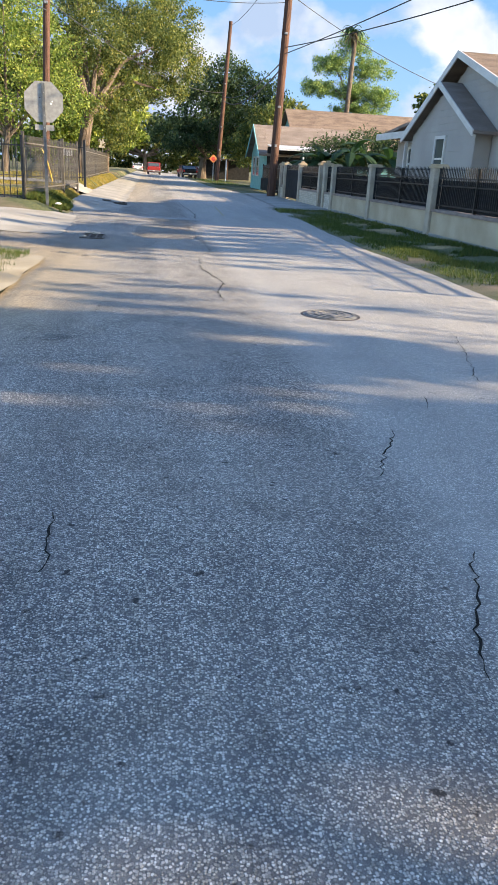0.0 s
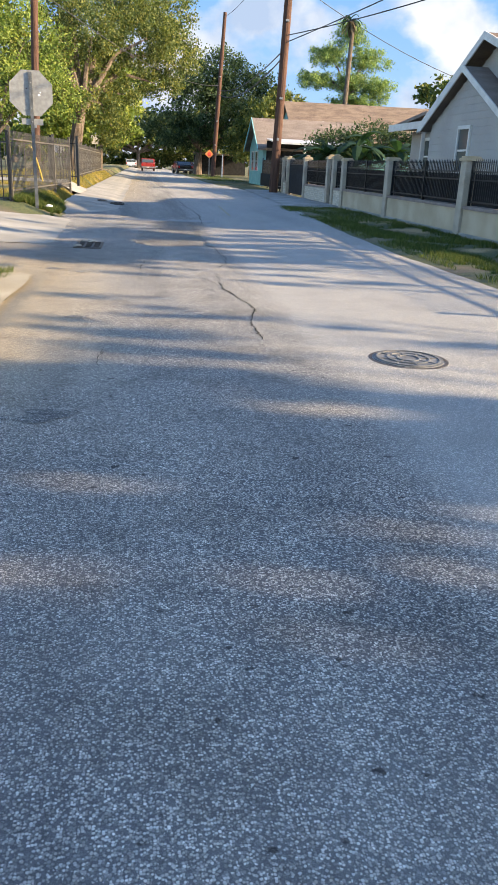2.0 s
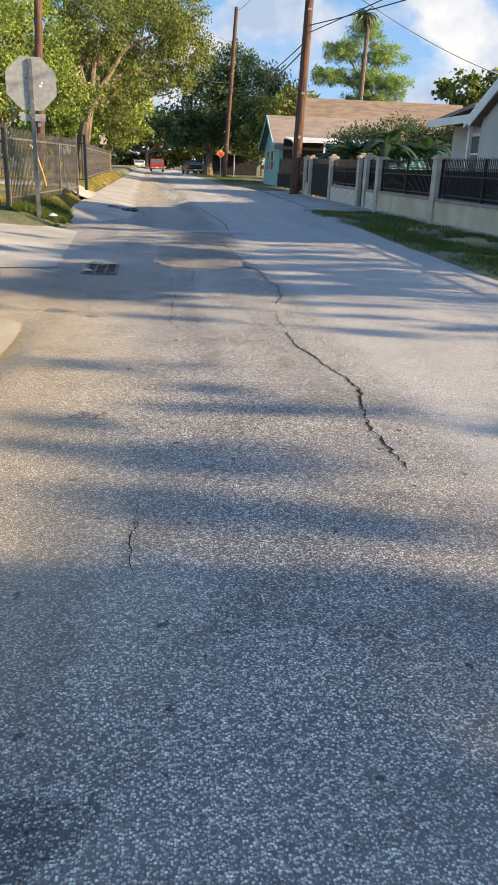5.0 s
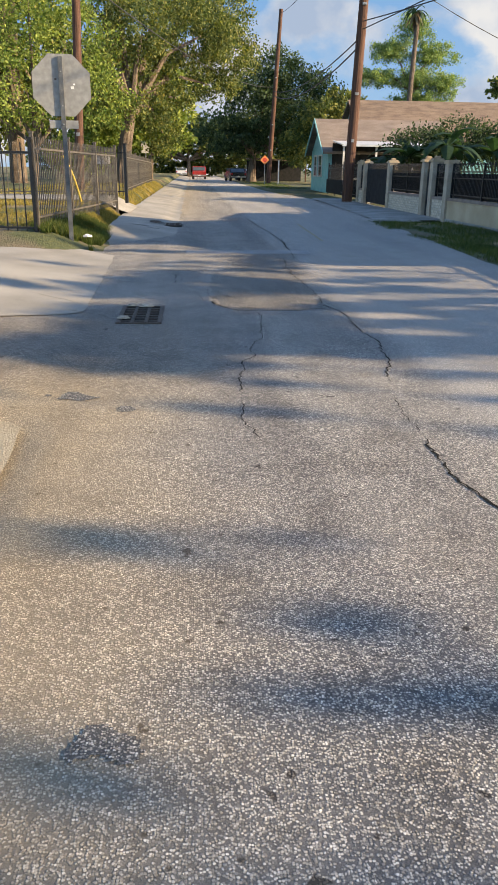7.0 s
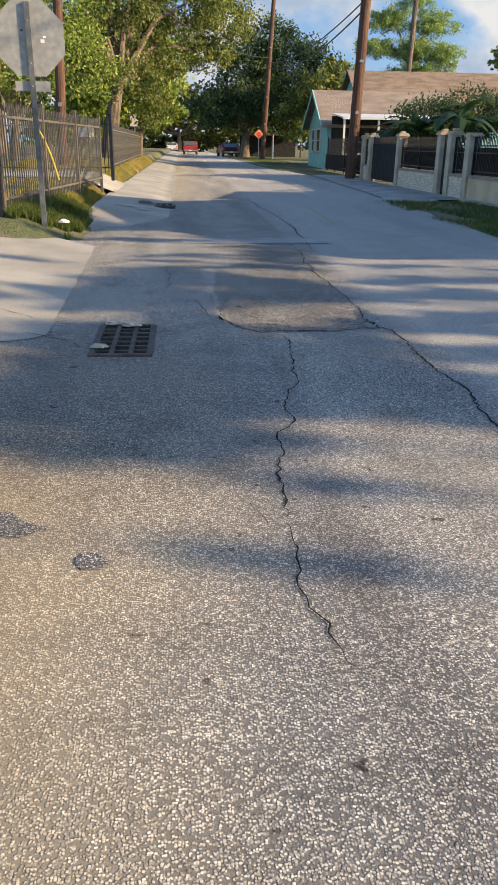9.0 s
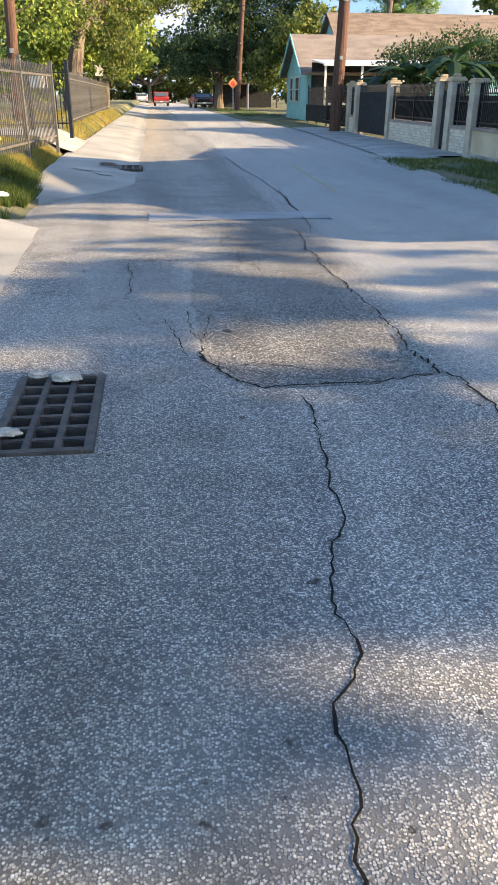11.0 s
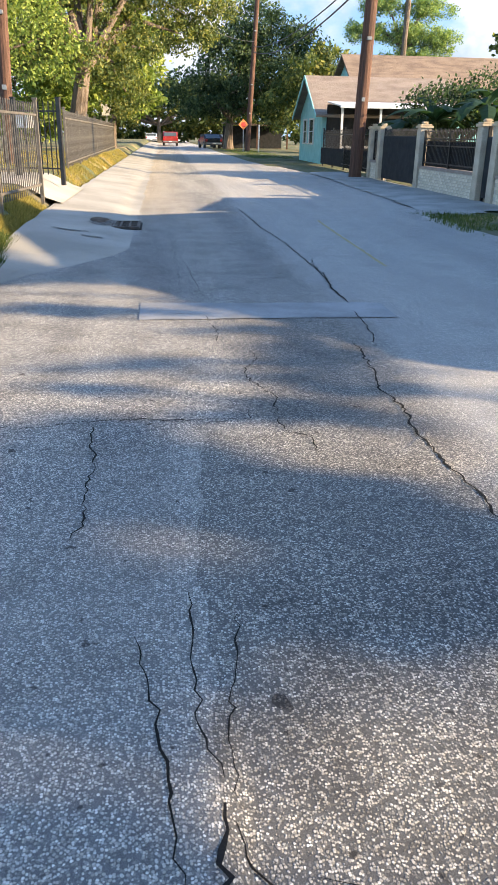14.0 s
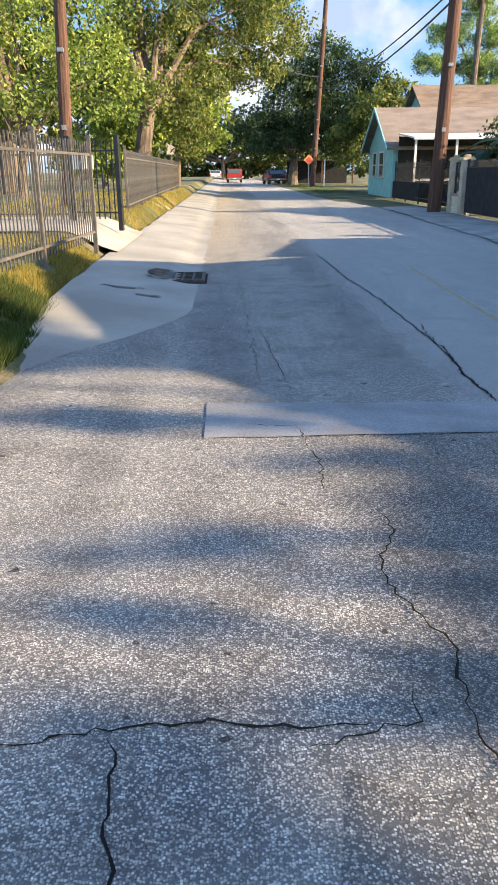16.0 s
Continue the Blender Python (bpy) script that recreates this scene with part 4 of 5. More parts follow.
def teal_house():
    h = thing("house", "teal house with brown shingle roofs and a tin carport", "house", (-0.7, -2.0, 0))
    part("wall", prism(bmesh.new(), [(56.2, -0.1), (62.8, -0.1), (62.8, 2.55), (59.5, 4.35), (56.2, 2.55)], "x", 10.0, 17.5), TEAL, h)
    for ve in (55.8, 63.2):
        part("roof", slope(9.6, 17.9, ve, 2.4, 59.5, 4.48, 0.12), SHINGLE_G, h)
        part("bargeboard", prism(bmesh.new(), [(ve, 2.22), (59.5, 4.3), (59.5, 4.5), (ve, 2.42)], "x", 9.54, 9.595), TEAL, h)
    window(h, 9.97, 58.3, 59.5, 1.0, 2.2, "u")
    window(h, 9.97, 60.4, 61.3, 1.0, 2.2, "u")
    part("upper_wall", prism(bmesh.new(), [(60.2, -0.1), (70, -0.1), (70, 3.2), (65.1, 5.95), (60.2, 3.2)], "x", 13.2, 25), TEAL, h)
    for ve in (59.6, 70.5):
        part("upper_roof", slope(12.8, 25.5, ve, 3.0, 65.1, 6.1, 0.12), SHINGLE, h)
    part("vent_pipe", tube(bmesh.new(), [(15.2, 61.5, 3.8), (15.2, 61.5, 4.6)], [0.09, 0.09], 10), TRIM, h)
    c = thing("carport", "white tin carport roof on thin posts over a dark yard", "carport", (-0.7, -2.0, 0))
    part("roof", prism(bmesh.new(), [(52.6, 2.75), (56.0, 3.05), (56.0, 3.0), (52.6, 2.68)], "x", 10.2, 16.8), TIN, c)
    part("fascia", boxed(10.15, 52.5, 2.64, 16.85, 52.58, 2.74), TIN, c)
    for u in (10.3, 12.2, 14.4, 16.6):
        part("post", boxed(u - 0.05, 52.7, -0.05, u + 0.05, 52.8, 2.68), TRIM, c)
    part("lattice_rail", boxed(10.3, 52.72, 0.85, 16.6, 52.78, 0.95), TRIM, c)
    part("back_screen", boxed(10.2, 55.9, 0, 16.8, 55.95, 2.9), DARK, c)


teal_house()


# ---- trees ----
def tree(u, v, blobs, n, leaf_size, mat, label, trunk_r=0.25, trunk_top=4.0, lean=0.0, seed=1, fill=0.55, category="tree", droop=0.0, kind_bark=None, clump=1.0, spread=None):
    """A tapered trunk, limbs to each clump, and a crown of leaf clusters with gaps."""
    rng = np.random.default_rng(seed)
    t = thing("tree", label, category, (u, v, 0))
    bm = bmesh.new()
    fork = Vector((lean, 0, trunk_top))
    tube(bm, [(0, 0, -0.3), (lean * 0.15, 0.03, trunk_top * 0.3), (lean * 0.55, -0.05, trunk_top * 0.65), fork], [trunk_r * 1.35, trunk_r, trunk_r * 0.85, trunk_r * 0.7], 10)
    pts, sizes = [], []
    vol = [r[0] * r[1] * r[2] for *_, r in blobs]
    for (bx, by, bz, r), q in zip(blobs, vol):
        c = Vector((bx, by, bz))
        mid = fork.lerp(c, 0.5) + Vector((0, 0, 0.12 * (c - fork).length))
        tube(bm, [fork - Vector((0, 0, 0.4)), mid, c], [trunk_r * 0.5, trunk_r * 0.3, trunk_r * 0.1], 6)
        k = int(n * (q ** 0.67) / sum(x ** 0.67 for x in vol))
        twigs = max(14, int(k / 34 * clump))
        d = rng.normal(size=(twigs, 3))
        d /= np.linalg.norm(d, axis=1)[:, None]
        centres = np.array([bx, by, bz]) + d * (rng.uniform(fill, 1.08, (twigs, 1))) * np.array(r)
        which = rng.integers(0, twigs, k)
        loose = spread or 0.11 * min(r) + 0.10
        pts.append(centres[which] + rng.normal(size=(k, 3)) * loose * np.array([1, 1, 0.75]))
        sizes.append(rng.uniform(0.55, 1.25, k) * leaf_size)
    part("trunk", bm, kind_bark or BARK, t)
    cards("crown", np.concatenate(pts), np.concatenate(sizes), mat, t, rng, droop=droop)
    return t


# the large kerbside oak that leans over the street
tree(-3.13, 50.4, [(1.4, 1, 8.2, (2.0, 2.6, 1.6)), (4.6, 4, 8.6, (2.6, 3.0, 1.7)), (6.4, 8, 8.2, (2.0, 2.6, 1.5)), (3.0, 6, 11.4, (3.4, 3.4, 1.8)), (-0.3, 3, 11.4, (2.0, 2.4, 1.8)), (5.6, 10, 11.0, (2.4, 2.8, 1.6)),
                     (1.2, 2, 5.6, (1.3, 1.5, 0.9)), (-0.9, 0, 7.0, (1.2, 1.4, 1.0)), (5.2, 8, 6.4, (1.8, 2.2, 0.9)), (0.5, -0.6, 4.3, (0.9, 1.0, 0.9)), (1.9, 1, 4.4, (1.0, 1.2, 1.1)), (-0.7, 0, 5.2, (0.8, 0.9, 0.7)),
                     (3.1, 3, 5.2, (1.2, 1.6, 0.8)), (2.1, 8, 3.5, (1.2, 1.6, 1.2)), (-0.9, 1, 9.2, (1.1, 1.2, 0.8)), (2.6, 3, 7.0, (1.2, 1.5, 0.7))], 62000, 0.095, LEAF_OAK, "large kerbside oak leaning over the street", 0.42, 4.4, 0.7, 3, clump=0.6, droop=0.5)
tree(-2.17, 63.0, [(0.8, 0, 4.6, (1.8, 2, 1.9)), (2.0, 1, 6.4, (2.2, 2, 1.8)), (1.4, 0, 3.4, (1.6, 1.6, 1.1))], 6000, 0.18, LEAF_BRIGHT, "sunlit yellow-green kerbside tree", 0.22, 2.8, 0.2, 4)
tree(-5.82, 74.5, [(0, 0, 6, (3.5, 3, 3)), (1, 0, 9, (3.5, 3, 2.5)), (-3, 0, 8, (3, 3, 3))], 14000, 0.17, LEAF_OAK, "tall green tree behind the kerbside oak", 0.3, 3.5, 0.0, 5)
# dark trees beyond the teal house
tree(7.41, 91.7, [(-3.4, 0, 5.0, (3.4, 3, 2.0)), (0.4, 0, 7.4, (4.2, 4, 3.4)), (4.2, 0, 8.6, (4.0, 4, 3.8)), (7.6, 1, 6.8, (3.4, 3, 3.6)), (2.4, 0, 11.0, (3.0, 3, 2.2)), (-1.0, 0, 4.2, (3.4, 3, 1.6)), (6.0, 0, 4.0, (3.4, 3, 2.2))], 34000, 0.17, LEAF_DARK, "broad dark evergreen oak beyond the houses", 0.45, 3.2, 0.2, 6)
tree(14.26, 86.0, [(0, 0, 5.5, (2.6, 3, 2.6)), (-2.0, 0, 3.6, (2.2, 2, 2.0)), (2.0, 0, 7.4, (2.2, 2, 1.6))], 7000, 0.2, LEAF_OAK, "yellow-green tree behind the teal house", 0.25, 2.5, 0.1, 7)
tree(0.42, 143.2, [(-6, 0, 5, (5, 4, 3)), (0, 0, 7, (6, 4, 3)), (7, 0, 6, (6, 4, 4)), (-11, 0, 8, (5, 4, 5)), (14, 0, 8, (6, 4, 5)), (-8, 3, 1.8, (6, 3, 1.8)), (1, 5, 1.8, (7, 3, 1.9)), (12, 3, 2.2, (8, 3, 2.2)), (-20, 3, 3, (8, 3, 3)), (24, 3, 3, (8, 3, 3)), (6, 8, 3, (9, 2, 3)), (-6, 8, 3, (9, 2, 3))], 30000, 0.36, LEAF_OAK, "distant trees closing the street", 0.4, 3.0, 0.0, 8)
tree(-14.98, 105.0, [(0, 0, 7, (6, 4, 5)), (-6, 0, 9, (6, 4, 5)), (5, 0, 9, (5, 4, 4))], 8000, 0.36, LEAF_OAK, "tall trees behind the fenced yard", 0.4, 3.5, 0.0, 9)
# sunlit yard trees behind the picket fence
tree(-6.5, 42.7, [(0, 0, 4.6, (2.4, 2.4, 1.8)), (-2.6, 0, 6.2, (2.6, 2.4, 2.2)), (1.8, 1, 6.6, (2.2, 2.2, 1.9)), (0.4, 0, 8.8, (2.8, 2.6, 2.0)), (3.2, 0, 4.4, (1.6, 1.6, 1.4)), (-4.6, 0, 4.0, (2, 2, 1.8))], 22000, 0.085, LEAF_BRIGHT, "sunlit bright green yard tree behind the fence", 0.2, 2.6, 0.3, 10)
tree(-10.81, 50.4, [(0, 0, 5, (3.5, 3, 3)), (-3, 0, 8, (3.5, 3, 3)), (3, 0, 8, (3, 3, 2.6))], 9000, 0.2, LEAF_OAK, "leafy yard tree behind the fence", 0.28, 3.0, 0.0, 11)
tree(-5.86, 58.2, [(0, 0, 2.6, (2.4, 2, 1.5)), (2, 0, 3.6, (1.8, 1.8, 1.4))], 5000, 0.16, LEAF_BRIGHT, "low bright shrub in the fenced yard", 0.1, 1.0, 0.0, 12, category="shrub")
# pine beyond the teal house
tree(23.58, 89.8, [(0.2, 0, 15.0, (1.8, 1.8, 1.6)), (-2.2, 0, 13.0, (2.2, 2, 1.3)), (2.4, 0, 12.6, (2.4, 2, 1.4)), (-3.6, 0, 10.6, (2.2, 2, 1.0)), (3.6, 0, 10.0, (2.6, 2, 1.2)), (0.5, 0, 10.4, (2.4, 2, 1.4)), (1.5, 0, 8.4, (3.4, 2, 1.0))], 42000, 0.10, LEAF_PINE, "tall sunlit pine beyond the rooftops", 0.3, 9.5, 0.3, 13, fill=0.2, clump=0.5)
tree(31.79, 76.4, [(0, 0, 6, (3, 3, 2.5)), (3, 0, 8, (3, 3, 2.5)), (-2, 0, 8.4, (2, 2, 1.8))], 6000, 0.24, LEAF_OAK, "leafy tree behind the grey house", 0.3, 3.5, 0.0, 14)
# yard planting before the teal house
tree(11.05, 40.3, [(0, 0, 2.3, (1.6, 1.5, 0.9)), (2.0, 0.5, 2.6, (1.6, 1.5, 1.0)), (3.8, 0, 2.4, (1.5, 1.4, 0.9)), (5.4, 0, 2.8, (1.6, 1.4, 1.0))], 17000, 0.07, LEAF_DARK, "dark green yard shrubs behind the gate", 0.12, 1.2, 0.0, 15, category="shrub")


def frond_plant(name, u, v, z, n, length, width, droop, mat, label, category, seed, parent=None, up=0.6):
    """Arching fronds round a crown, each a tapering strip with leaflets."""
    rng = random.Random(seed)
    t = parent or thing(name, label, category, (u, v, 0))
    for k in range(n):
        a = 2 * math.pi * k / n + rng.uniform(-0.25, 0.25)
        el = rng.uniform(up - 0.5, up + 0.5)
        bm = bmesh.new()
        prev, p, le = None, Vector((0, 0, z)), length * rng.uniform(0.75, 1.15)
        side = Vector((-math.sin(a), math.cos(a), 0))
        for i in range(9):
            w = width * math.sin(math.pi * (i + 0.6) / 9.2)
            pair = [bm.verts.new(p + side * w + Vector((0, 0, -0.3 * w))), bm.verts.new(p), bm.verts.new(p - side * w + Vector((0, 0, -0.3 * w)))]
            if prev:
                bm.faces.new((prev[0], prev[1], pair[1], pair[0]))
                bm.faces.new((prev[1], prev[2], pair[2], pair[1]))
            prev = pair
            e = el - droop * i / 8
            p = p + Vector((math.cos(a) * math.cos(e), math.sin(a) * math.cos(e), math.sin(e))) * le / 8
        part("frond", bm, mat, t)
    return t


for i_, (u_, v_, z_) in enumerate(((10.2, 39.0, 1.9), (11.4, 37.8, 2.3), (12.6, 39.4, 2.3), (9.9, 41.0, 1.7), (13.6, 38.2, 2.1))):
    b_ = frond_plant("banana_plant", u_, v_, z_, 11, 1.8, 0.26, 1.6, FROND, "broad-leaved dark green banana plant in the yard", "plant", 30 + i_)
    part("stem", tube(bmesh.new(), [(0, 0, -0.1), (0.03, 0, 0.9), (0, 0, z_ + 0.1)], [0.11, 0.09, 0.06], 10), LEAF_DARK, b_)


def palm(u, v, h, r, label, seed, n=26, length=1.6, skirt=True):
    t = thing("palm_tree", label, "palm tree", (u, v, 0))
    part("trunk", tube(bmesh.new(), [(0.35 * (i / 10) ** 2, 0, -0.2 + (h + 0.2) * i / 10) for i in range(11)], [r * (1.25 - 0.4 * i / 10 + 0.06 * (i % 2)) for i in range(11)], 10), BARK, t)
    frond_plant("", 0, 0, h, n, length, 0.12, 1.9, FROND, "", "", seed, t, 0.5)
    if skirt:
        frond_plant("", 0, 0, h - 0.1, n // 2, length * 0.9, 0.13, 0.7, FROND_DRY, "", "", seed + 1, t, -1.1)
    return t


palm(22.7, 86, 15.9, 0.24, "tall slim fan palm with a skirt of dry fronds", 50)
shaggy = palm(-8.4, 48.5, 10.0, 0.36, "tall shaggy fan palm in the fenced yard", 52, 24, 2.2)
for k_ in range(7):
    frond_plant("", 0, 0, 4.6 + 0.8 * k_, 14, 1.9, 0.16, 0.5, FROND_DRY, "", "", 90 + k_, shaggy, -1.15)

# trees out of view behind the wall that shade the near street
def shade_tree(u, v, boughs, n, seed, low=4.6, high=8.0):
    rng = random.Random(seed)
    blobs = []
    for _ in range(boughs):
        blobs.append((rng.uniform(-2.2, 2.2), rng.uniform(-1.9, 1.9), rng.uniform(low, high), (rng.uniform(1.0, 2.2), rng.uniform(0.35, 0.8), rng.uniform(0.25, 0.55))))
    tree(u, v, blobs, n, 0.2, LEAF_DARK, "leafy garden tree behind the front wall", 0.2, 2.4, 0.1, seed, fill=0.1)


def garden_tree(u, v, patches, seed, dense=False):
    """A garden tree whose flat boughs throw the given patches of shade: centre and half size on the street."""
    blobs = []
    for a, b, ra, rb in patches:
        k = (u - a) / SUN_DIR.x
        blobs.append((0.0, b + k * SUN_DIR.y - v, k * SUN_DIR.z, (ra if dense else max(0.25, ra - 0.3), rb * (1.15 if dense else 0.85), 0.14)))
    area = sum(ra * rb for *_, ra, rb in patches)
    tree(u, v, blobs, int((1100 if dense else 520) * area), 0.11 if dense else 0.09, LEAF_DARK, "leafy garden tree behind the front wall", 0.07, 2.4, 0.0, seed, fill=0.05, spread=0.05)


for i_, (u_, v_, k_, n_) in enumerate(((18, -9.5, 26, 6500), (18.5, -5.9, 32, 8500), (19, -3.2, 24, 6800))):
    shade_tree(u_, v_, k_, n_, 60 + i_)
garden_tree(18.6, -0.4, ((1.2, 4.72, 0.5, 0.2), (2.2, 4.67, 0.6, 0.1), (1.0, 5.72, 0.8, 0.11), (1.8, 5.4, 0.9, 0.08), (3.7, 5.83, 0.9, 0.12), (1.1, 6.1, 0.8, 0.1), (3.2, 4.2, 1.2, 0.2), (0.9, 4.35, 0.5, 0.1), (1.1, 5.55, 0.9, 0.14), (1.2, 6.03, 0.8, 0.1), (0.8, 5.15, 0.7, 0.1)), 71)
garden_tree(17.8, 1.6, ((1.3, 6.28, 0.7, 0.09), (2.9, 6.44, 0.6, 0.1), (1.6, 6.9, 1.2, 0.1), (1.2, 7.3, 0.5, 0.08), (0.8, 7.85, 0.9, 0.1), (-0.6, 7.2, 0.8, 0.12), (0.4, 6.7, 0.5, 0.1), (0.4, 6.35, 0.5, 0.1)), 72)
garden_tree(19.2, 4.4, ((2.7, 8.9, 0.5, 0.12), (3.9, 9.1, 0.9, 0.16), (2.9, 9.6, 0.6, 0.12), (1.1, 9.5, 0.5, 0.1), (3.0, 10.2, 0.7, 0.13), (4.2, 10.6, 1.1, 0.16), (1.3, 10.1, 0.3, 0.1), (-0.8, 9.9, 0.6, 0.2)), 73)
garden_tree(18.2, 6.3, ((0.3, 10.7, 1.0, 0.5), (0.2, 11.5, 1.1, 0.5), (0.4, 12.2, 1.1, 0.4), (1.8, 11.0, 0.9, 0.3), (1.9, 11.6, 1.0, 0.35), (3.2, 11.0, 0.8, 0.2), (3.6, 11.8, 1.2, 0.35), (1.8, 12.3, 1.2, 0.3), (-1.4, 11.2, 0.8, 0.3), (3.8, 12.6, 1.2, 0.3), (0.0, 12.9, 0.8, 0.2), (0.3, 11.1, 1.0, 0.4), (0.3, 11.85, 1.0, 0.4), (1.9, 11.3, 1.0, 0.3), (1.8, 11.95, 1.0, 0.3), (0.3, 12.55, 0.9, 0.2), (3.5, 11.4, 1.2, 0.3), (3.6, 12.2, 1.2, 0.3), (1.0, 11.0, 0.8, 0.4), (1.0, 11.8, 0.8, 0.5)), 74, True)
garden_tree(19.4, 9.6, ((0.3, 13.85, 0.9, 0.3), (0.2, 14.5, 1.0, 0.4), (0.4, 15.1, 0.9, 0.25), (1.7, 12.9, 0.9, 0.4), (1.8, 14.1, 0.9, 0.3), (1.9, 14.7, 1.0, 0.35), (3.4, 13.2, 1.0, 0.35), (3.5, 14.2, 1.0, 0.35), (3.3, 15.0, 1.0, 0.3), (-1.4, 14.2, 1.0, 0.4), (0.9, 14.9, 0.6, 0.3), (1.0, 14.2, 0.5, 0.3), (0.8, 13.25, 0.4, 0.3), (0.9, 12.7, 0.6, 0.3), (0.3, 14.2, 0.9, 0.3), (0.3, 14.8, 0.9, 0.3), (1.8, 14.4, 0.9, 0.3), (0.7, 15.4, 0.6, 0.25), (0.9, 15.1, 0.5, 0.3)), 75, True)
garden_tree(18.4, 11.9, ((0.5, 15.82, 0.9, 0.1), (0.5, 16.34, 0.9, 0.08), (0.5, 16.88, 0.9, 0.12), (1.7, 15.85, 0.8, 0.2), (1.8, 16.4, 0.7, 0.3), (1.9, 17.1, 0.7, 0.35), (3.3, 15.97, 0.9, 0.09), (3.4, 17.02, 0.9, 0.1), (1.6, 17.7, 0.9, 0.2), (-1.3, 16.3, 0.7, 0.15), (1.0, 15.45, 0.5, 0.14), (1.6, 16.0, 0.7, 0.2), (1.9, 16.8, 0.8, 0.3), (2.2, 16.3, 0.5, 0.3), (2.0, 17.4, 0.6, 0.3), (0.6, 15.68, 0.6, 0.12)), 76)
garden_tree(19.0, 14.0, ((0.5, 18.4, 1.0, 0.35), (1.9, 18.5, 0.9, 0.4), (3.4, 18.4, 1.0, 0.4), (2.0, 19.3, 1.0, 0.4), (3.6, 19.3, 1.1, 0.4), (4.8, 18.2, 0.8, 0.3), (-1.0, 18.5, 0.8, 0.2)), 77, True)
shade_tree(25.5, 13.2, 20, 4600, 81, 5.5, 10.5)


# ---- vehicles ----
def vehicle(name, u, v, rz, paint, label, truck=False):
    c = thing(name, label, "truck" if truck else "car", (u, v, 0.0), rz)
    w, L = 0.9, 2.3
    prof = [(-L, 0.35), (L, 0.35), (L, 0.75), (L - 0.25, 0.92), (1.1, 1.0), (0.45, 1.55), (-0.6, 1.6), (-0.95, 1.02), (-L, 1.0)] if truck else [(-L, 0.32), (L, 0.32), (L, 0.68), (L - 0.3, 0.85), (1.0, 0.95), (0.3, 1.42), (-1.1, 1.42), (-1.8, 0.98), (-L, 0.92)]
    body = prism(bmesh.new(), prof, "x", -w, w)
    bmesh.ops.bevel(body, geom=list(body.edges), offset=0.05, segments=2, affect="EDGES")
    part("body", body, paint, c)
    part("rear_window", prism(bmesh.new(), [(-0.66, 1.52), (-0.93, 1.1), (-0.99, 1.1), (-0.72, 1.52)] if truck else [(-1.2, 1.36), (-1.75, 1.03), (-1.82, 1.03), (-1.27, 1.36)], "x", -w + 0.14, w - 0.14), GLASS, c)
    for s in (-1, 1):
        part("side_window", boxed(s * w - 0.012, -0.55, 1.04, s * w + 0.012, 0.5, 1.4), GLASS, c)
        part("tail_light", boxed(s * (w - 0.12) - 0.09, -L - 0.015, 0.68, s * (w - 0.12) + 0.09, -L + 0.03, 0.9), LAMP_RED, c)
        for y in (-1.4, 1.4):
            wb = bmesh.new()
            bmesh.ops.create_cone(wb, segments=20, radius1=0.34, radius2=0.34, depth=0.24, cap_ends=True, matrix=Matrix.Translation((s * (w - 0.1), y, 0.34)) @ Matrix.Rotation(math.pi / 2, 4, "Y"))
            tyre = part("wheel", wb, RUBBER, c)
            rb = bmesh.new()
            bmesh.ops.create_cone(rb, segments=16, radius1=0.2, radius2=0.18, depth=0.02, cap_ends=True, matrix=Matrix.Translation((s * (w + 0.025), y, 0.34)) @ Matrix.Rotation(math.pi / 2, 4, "Y"))
            part("rim", rb, STEEL, tyre)
    part("bumper", boxed(-w + 0.03, -L - 0.08, 0.4, w - 0.03, -L + 0.02, 0.58, bevel=0.03), STEEL, c)
    part("number_plate", boxed(-0.16, -L - 0.095, 0.44, 0.16, -L - 0.082, 0.56), LITTER, c)
    return c


vehicle("pickup_truck", 1.9, 112, 0, RED_PAINT, "red pickup truck parked far down the street", True)
vehicle("parked_car", 6.0, 99, 8, BLACK_PAINT, "black car parked on the far verge")
vehicle("parked_car", -0.8, 143, 0, WHITE_PAINT, "pale car far down the street")
vehicle("parked_car", 8.0, 107, 20, BLACK_PAINT, "dark car parked under the trees")


# ---- small signs ----
def post_sign(u, v, h, mat, label, diamond, rz=0):
    s = thing("road_sign", label, "road sign", (u, v, 0), rz)
    part("post", boxed(-0.04, -0.04, -0.1, 0.04, 0.04, h), STEEL, s)
    if diamond:
        part("plate", prism(bmesh.new(), [(0.44 * math.cos(k * math.pi / 2), h - 0.3 + 0.44 * math.sin(k * math.pi / 2)) for k in range(4)], "y", -0.06, -0.045), mat, s)
        part("disc", prism(bmesh.new(), [(0.2 * math.cos(k * math.pi / 8), h - 0.3 + 0.2 * math.sin(k * math.pi / 8)) for k in range(16)], "y", -0.075, -0.062), SIGN_RED, s)
    else:
        part("plate", boxed(-0.28, -0.06, h - 0.6, 0.28, -0.045, h, bevel=0.004), mat, s)


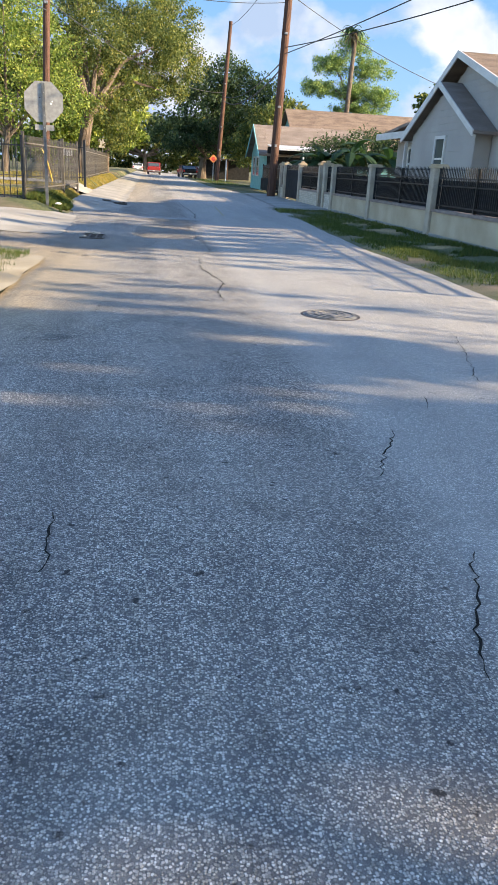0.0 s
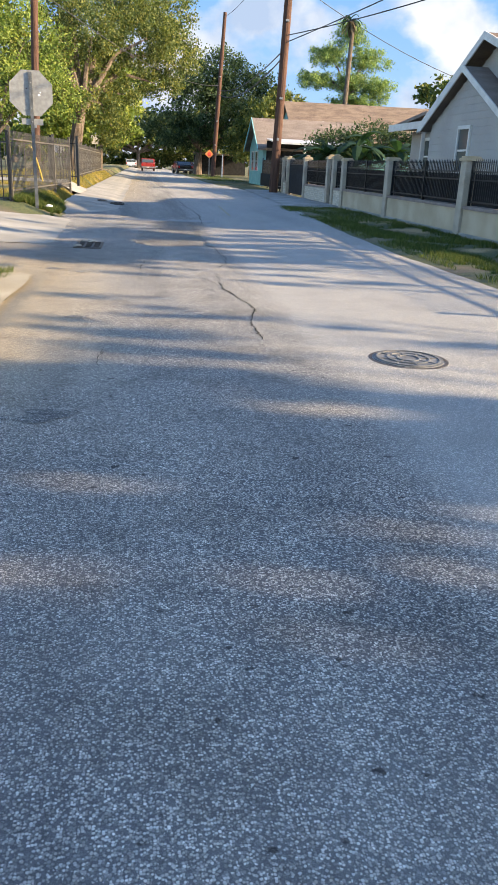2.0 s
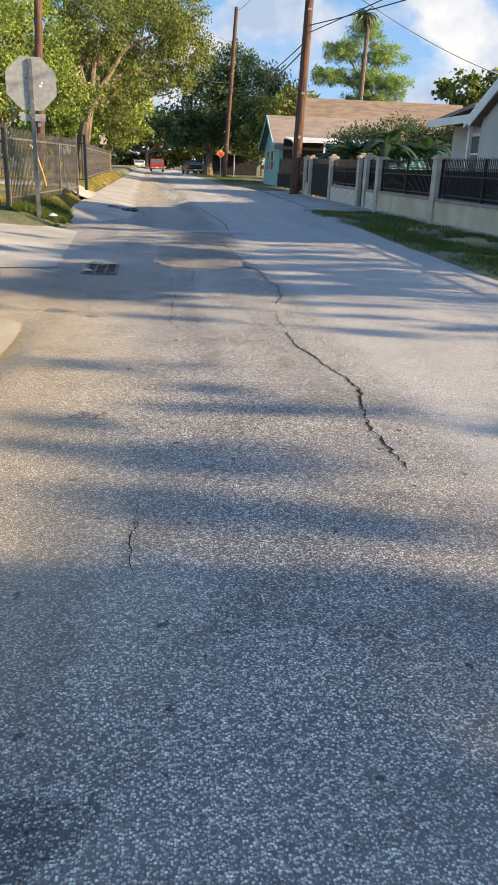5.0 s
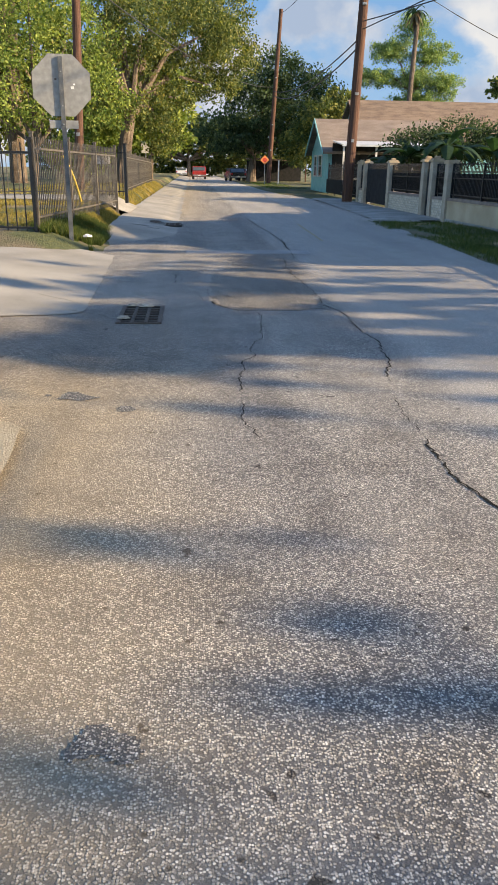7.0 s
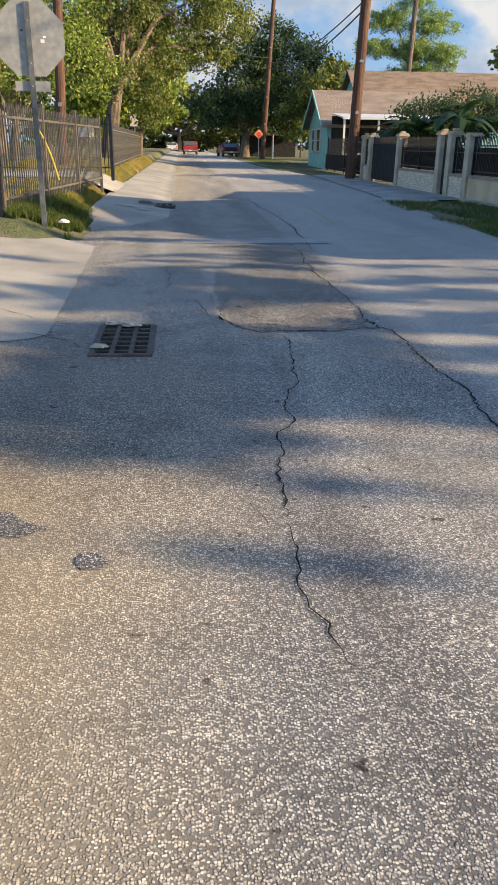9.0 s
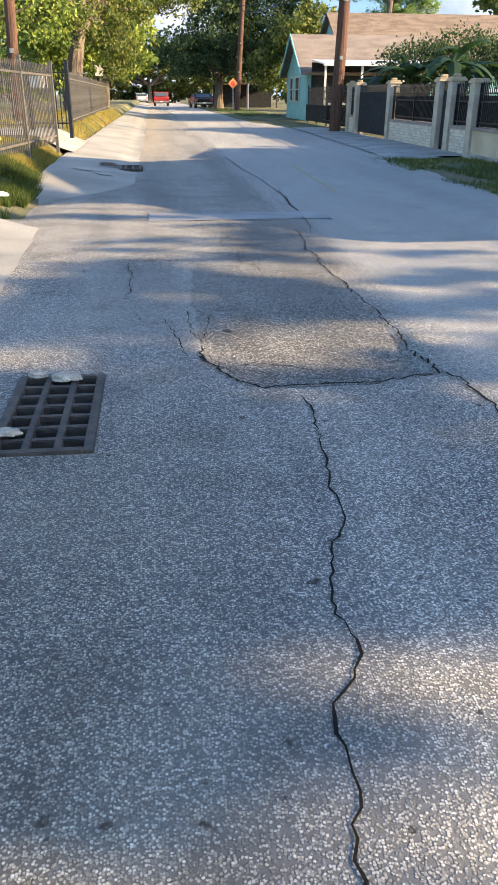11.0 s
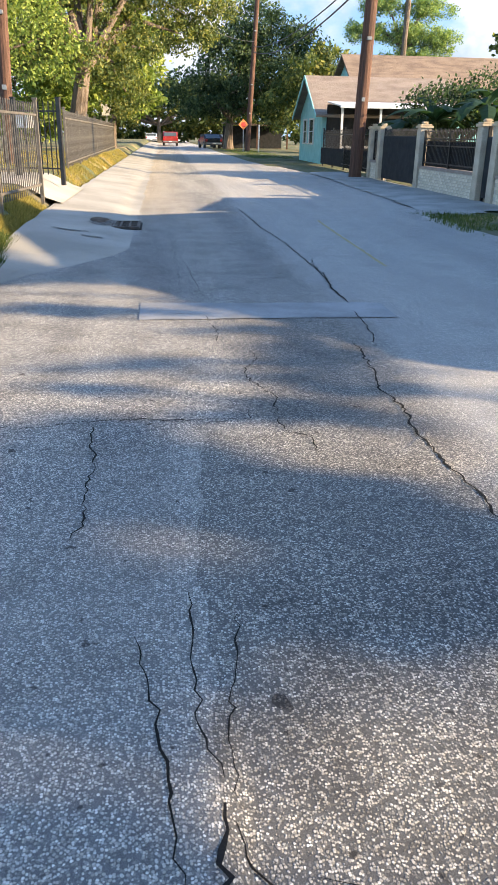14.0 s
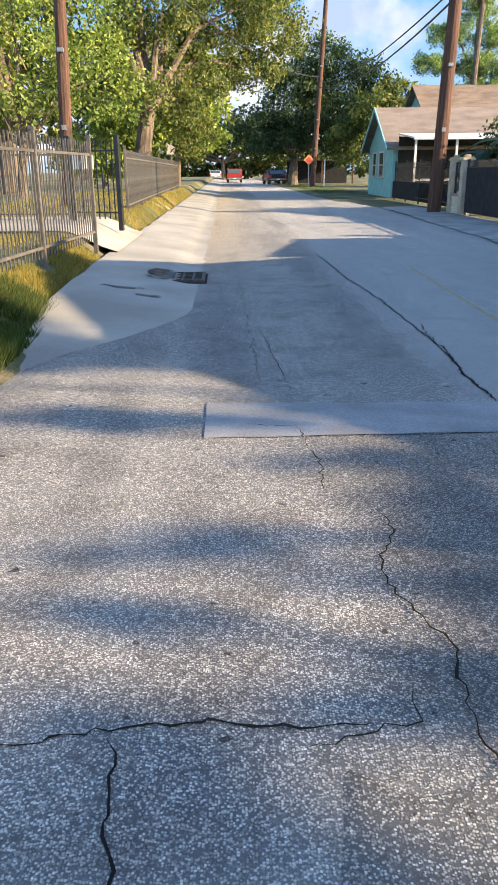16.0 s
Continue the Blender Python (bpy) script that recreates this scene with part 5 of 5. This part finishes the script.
post_sign(7.95, 82, 2.5, ORANGE, "orange diamond warning sign with a red disc", True)
post_sign(-2.3, 61, 2.9, TRIM, "pale rectangular sign on a post by the kerb", False, 0)
tagged(part("marker_post", tube(bmesh.new(), [(9.3, 82, -0.1), (9.32, 82, 2.2)], [0.06, 0.06], 8), TRIM), "white marker post on the far verge", "post")
shed = thing("shed", "low dark open shed under the far trees", "shed", (10.9, 99, 0))
part("roof", prism(bmesh.new(), [(-3.4, 2.6), (3.4, 2.3), (3.4, 2.2), (-3.4, 2.45)], "y", -2.5, 2.5), SHINGLE, shed)
for u_ in (-3.2, 0, 3.2):
    part("post", boxed(u_ - 0.07, -2.4, 0, u_ + 0.07, -2.26, 2.35), POLE, shed)
part("back_wall", boxed(-3.3, 2.3, -0.05, 3.3, 2.4, 2.3), DARK, shed)

# ---- grass ----
def grass(name, label, spots, n, seed, size=0.07, mat=BLADES):
    rng = np.random.default_rng(seed)
    pts = []
    while len(pts) < n:
        u0, u1, v0, v1 = spots[rng.integers(len(spots))]
        u, v = rng.uniform(u0, u1), rng.uniform(v0, v1)
        if wob(u, v, 0.9, 21) + 0.5 * wob(u, v, 4, 5) > -0.12:
            pts.append((u, v, ground_z(u, v)))
    p = np.array(pts)
    h, a = rng.uniform(0.5, 1.5, n) * size, rng.uniform(0, 2 * np.pi, n)
    side = np.stack([np.cos(a), np.sin(a), np.zeros(n)], 1) * 0.006
    tip = np.stack([rng.normal(0, 0.4, n) * h, rng.normal(0, 0.4, n) * h, h], 1)
    verts = np.stack([p - side, p + side, p + tip], 1).reshape(-1, 3)
    me = bpy.data.meshes.new(name)
    me.from_pydata(verts.tolist(), [], np.arange(3 * n).reshape(-1, 3).tolist())
    me.materials.append(mat)
    tagged(new(name, me), label, "grass", kind="stuff")


grass("grass", "tufted green grass round the sign and fence foot", [(-1.9, -0.8, 18.2, 20.8), (-1.8, -0.9, 20.0, 22.0)], 26000, 1, 0.12)
grass("grass", "dry yellow grass of the fenced yard", [(-1.6, -0.95, 21.0, 26.2), (-1.6, -0.95, 21.0, 26.2), (-1.6, -0.95, 30.2, 58), (-6, -1.8, 19.2, 26), (-6, -1.6, 30.5, 50)], 60000, 4, 0.08, BLADES_DRY)
grass("grass", "shaded green verge grass along the front wall", [(5.6, 8.0, 8, 27), (5.9, 8.0, 10, 20)], 34000, 2, 0.07)
grass("grass", "thin grass on the far verge", [(6.6, 9.5, 62, 95), (-1.6, -0.35, 5.5, 9.6)], 16000, 3, 0.1)

# ---- clouds far off ----
cl = bmesh.new()
prev_ = None
for k_ in range(25):
    a_ = radians(-60 + 120 * k_ / 24)
    pair_ = [cl.verts.new((1500 * math.sin(a_), 1500 * math.cos(a_), -20)), cl.verts.new((1500 * math.sin(a_), 1500 * math.cos(a_), 700))]
    if prev_:
        cl.faces.new((prev_[0], pair_[0], pair_[1], prev_[1]))
    prev_ = pair_
tagged(part("backdrop", cl, CLOUD), "bank of cumulus clouds in a blue sky", "sky", kind="structure")

tagged(part("notice_sign", boxed(-1.95, 28.83, 1.42, -1.55, 28.845, 1.66, bevel=0.003), LITTER), "small white notice fixed to the iron fence", "sign")
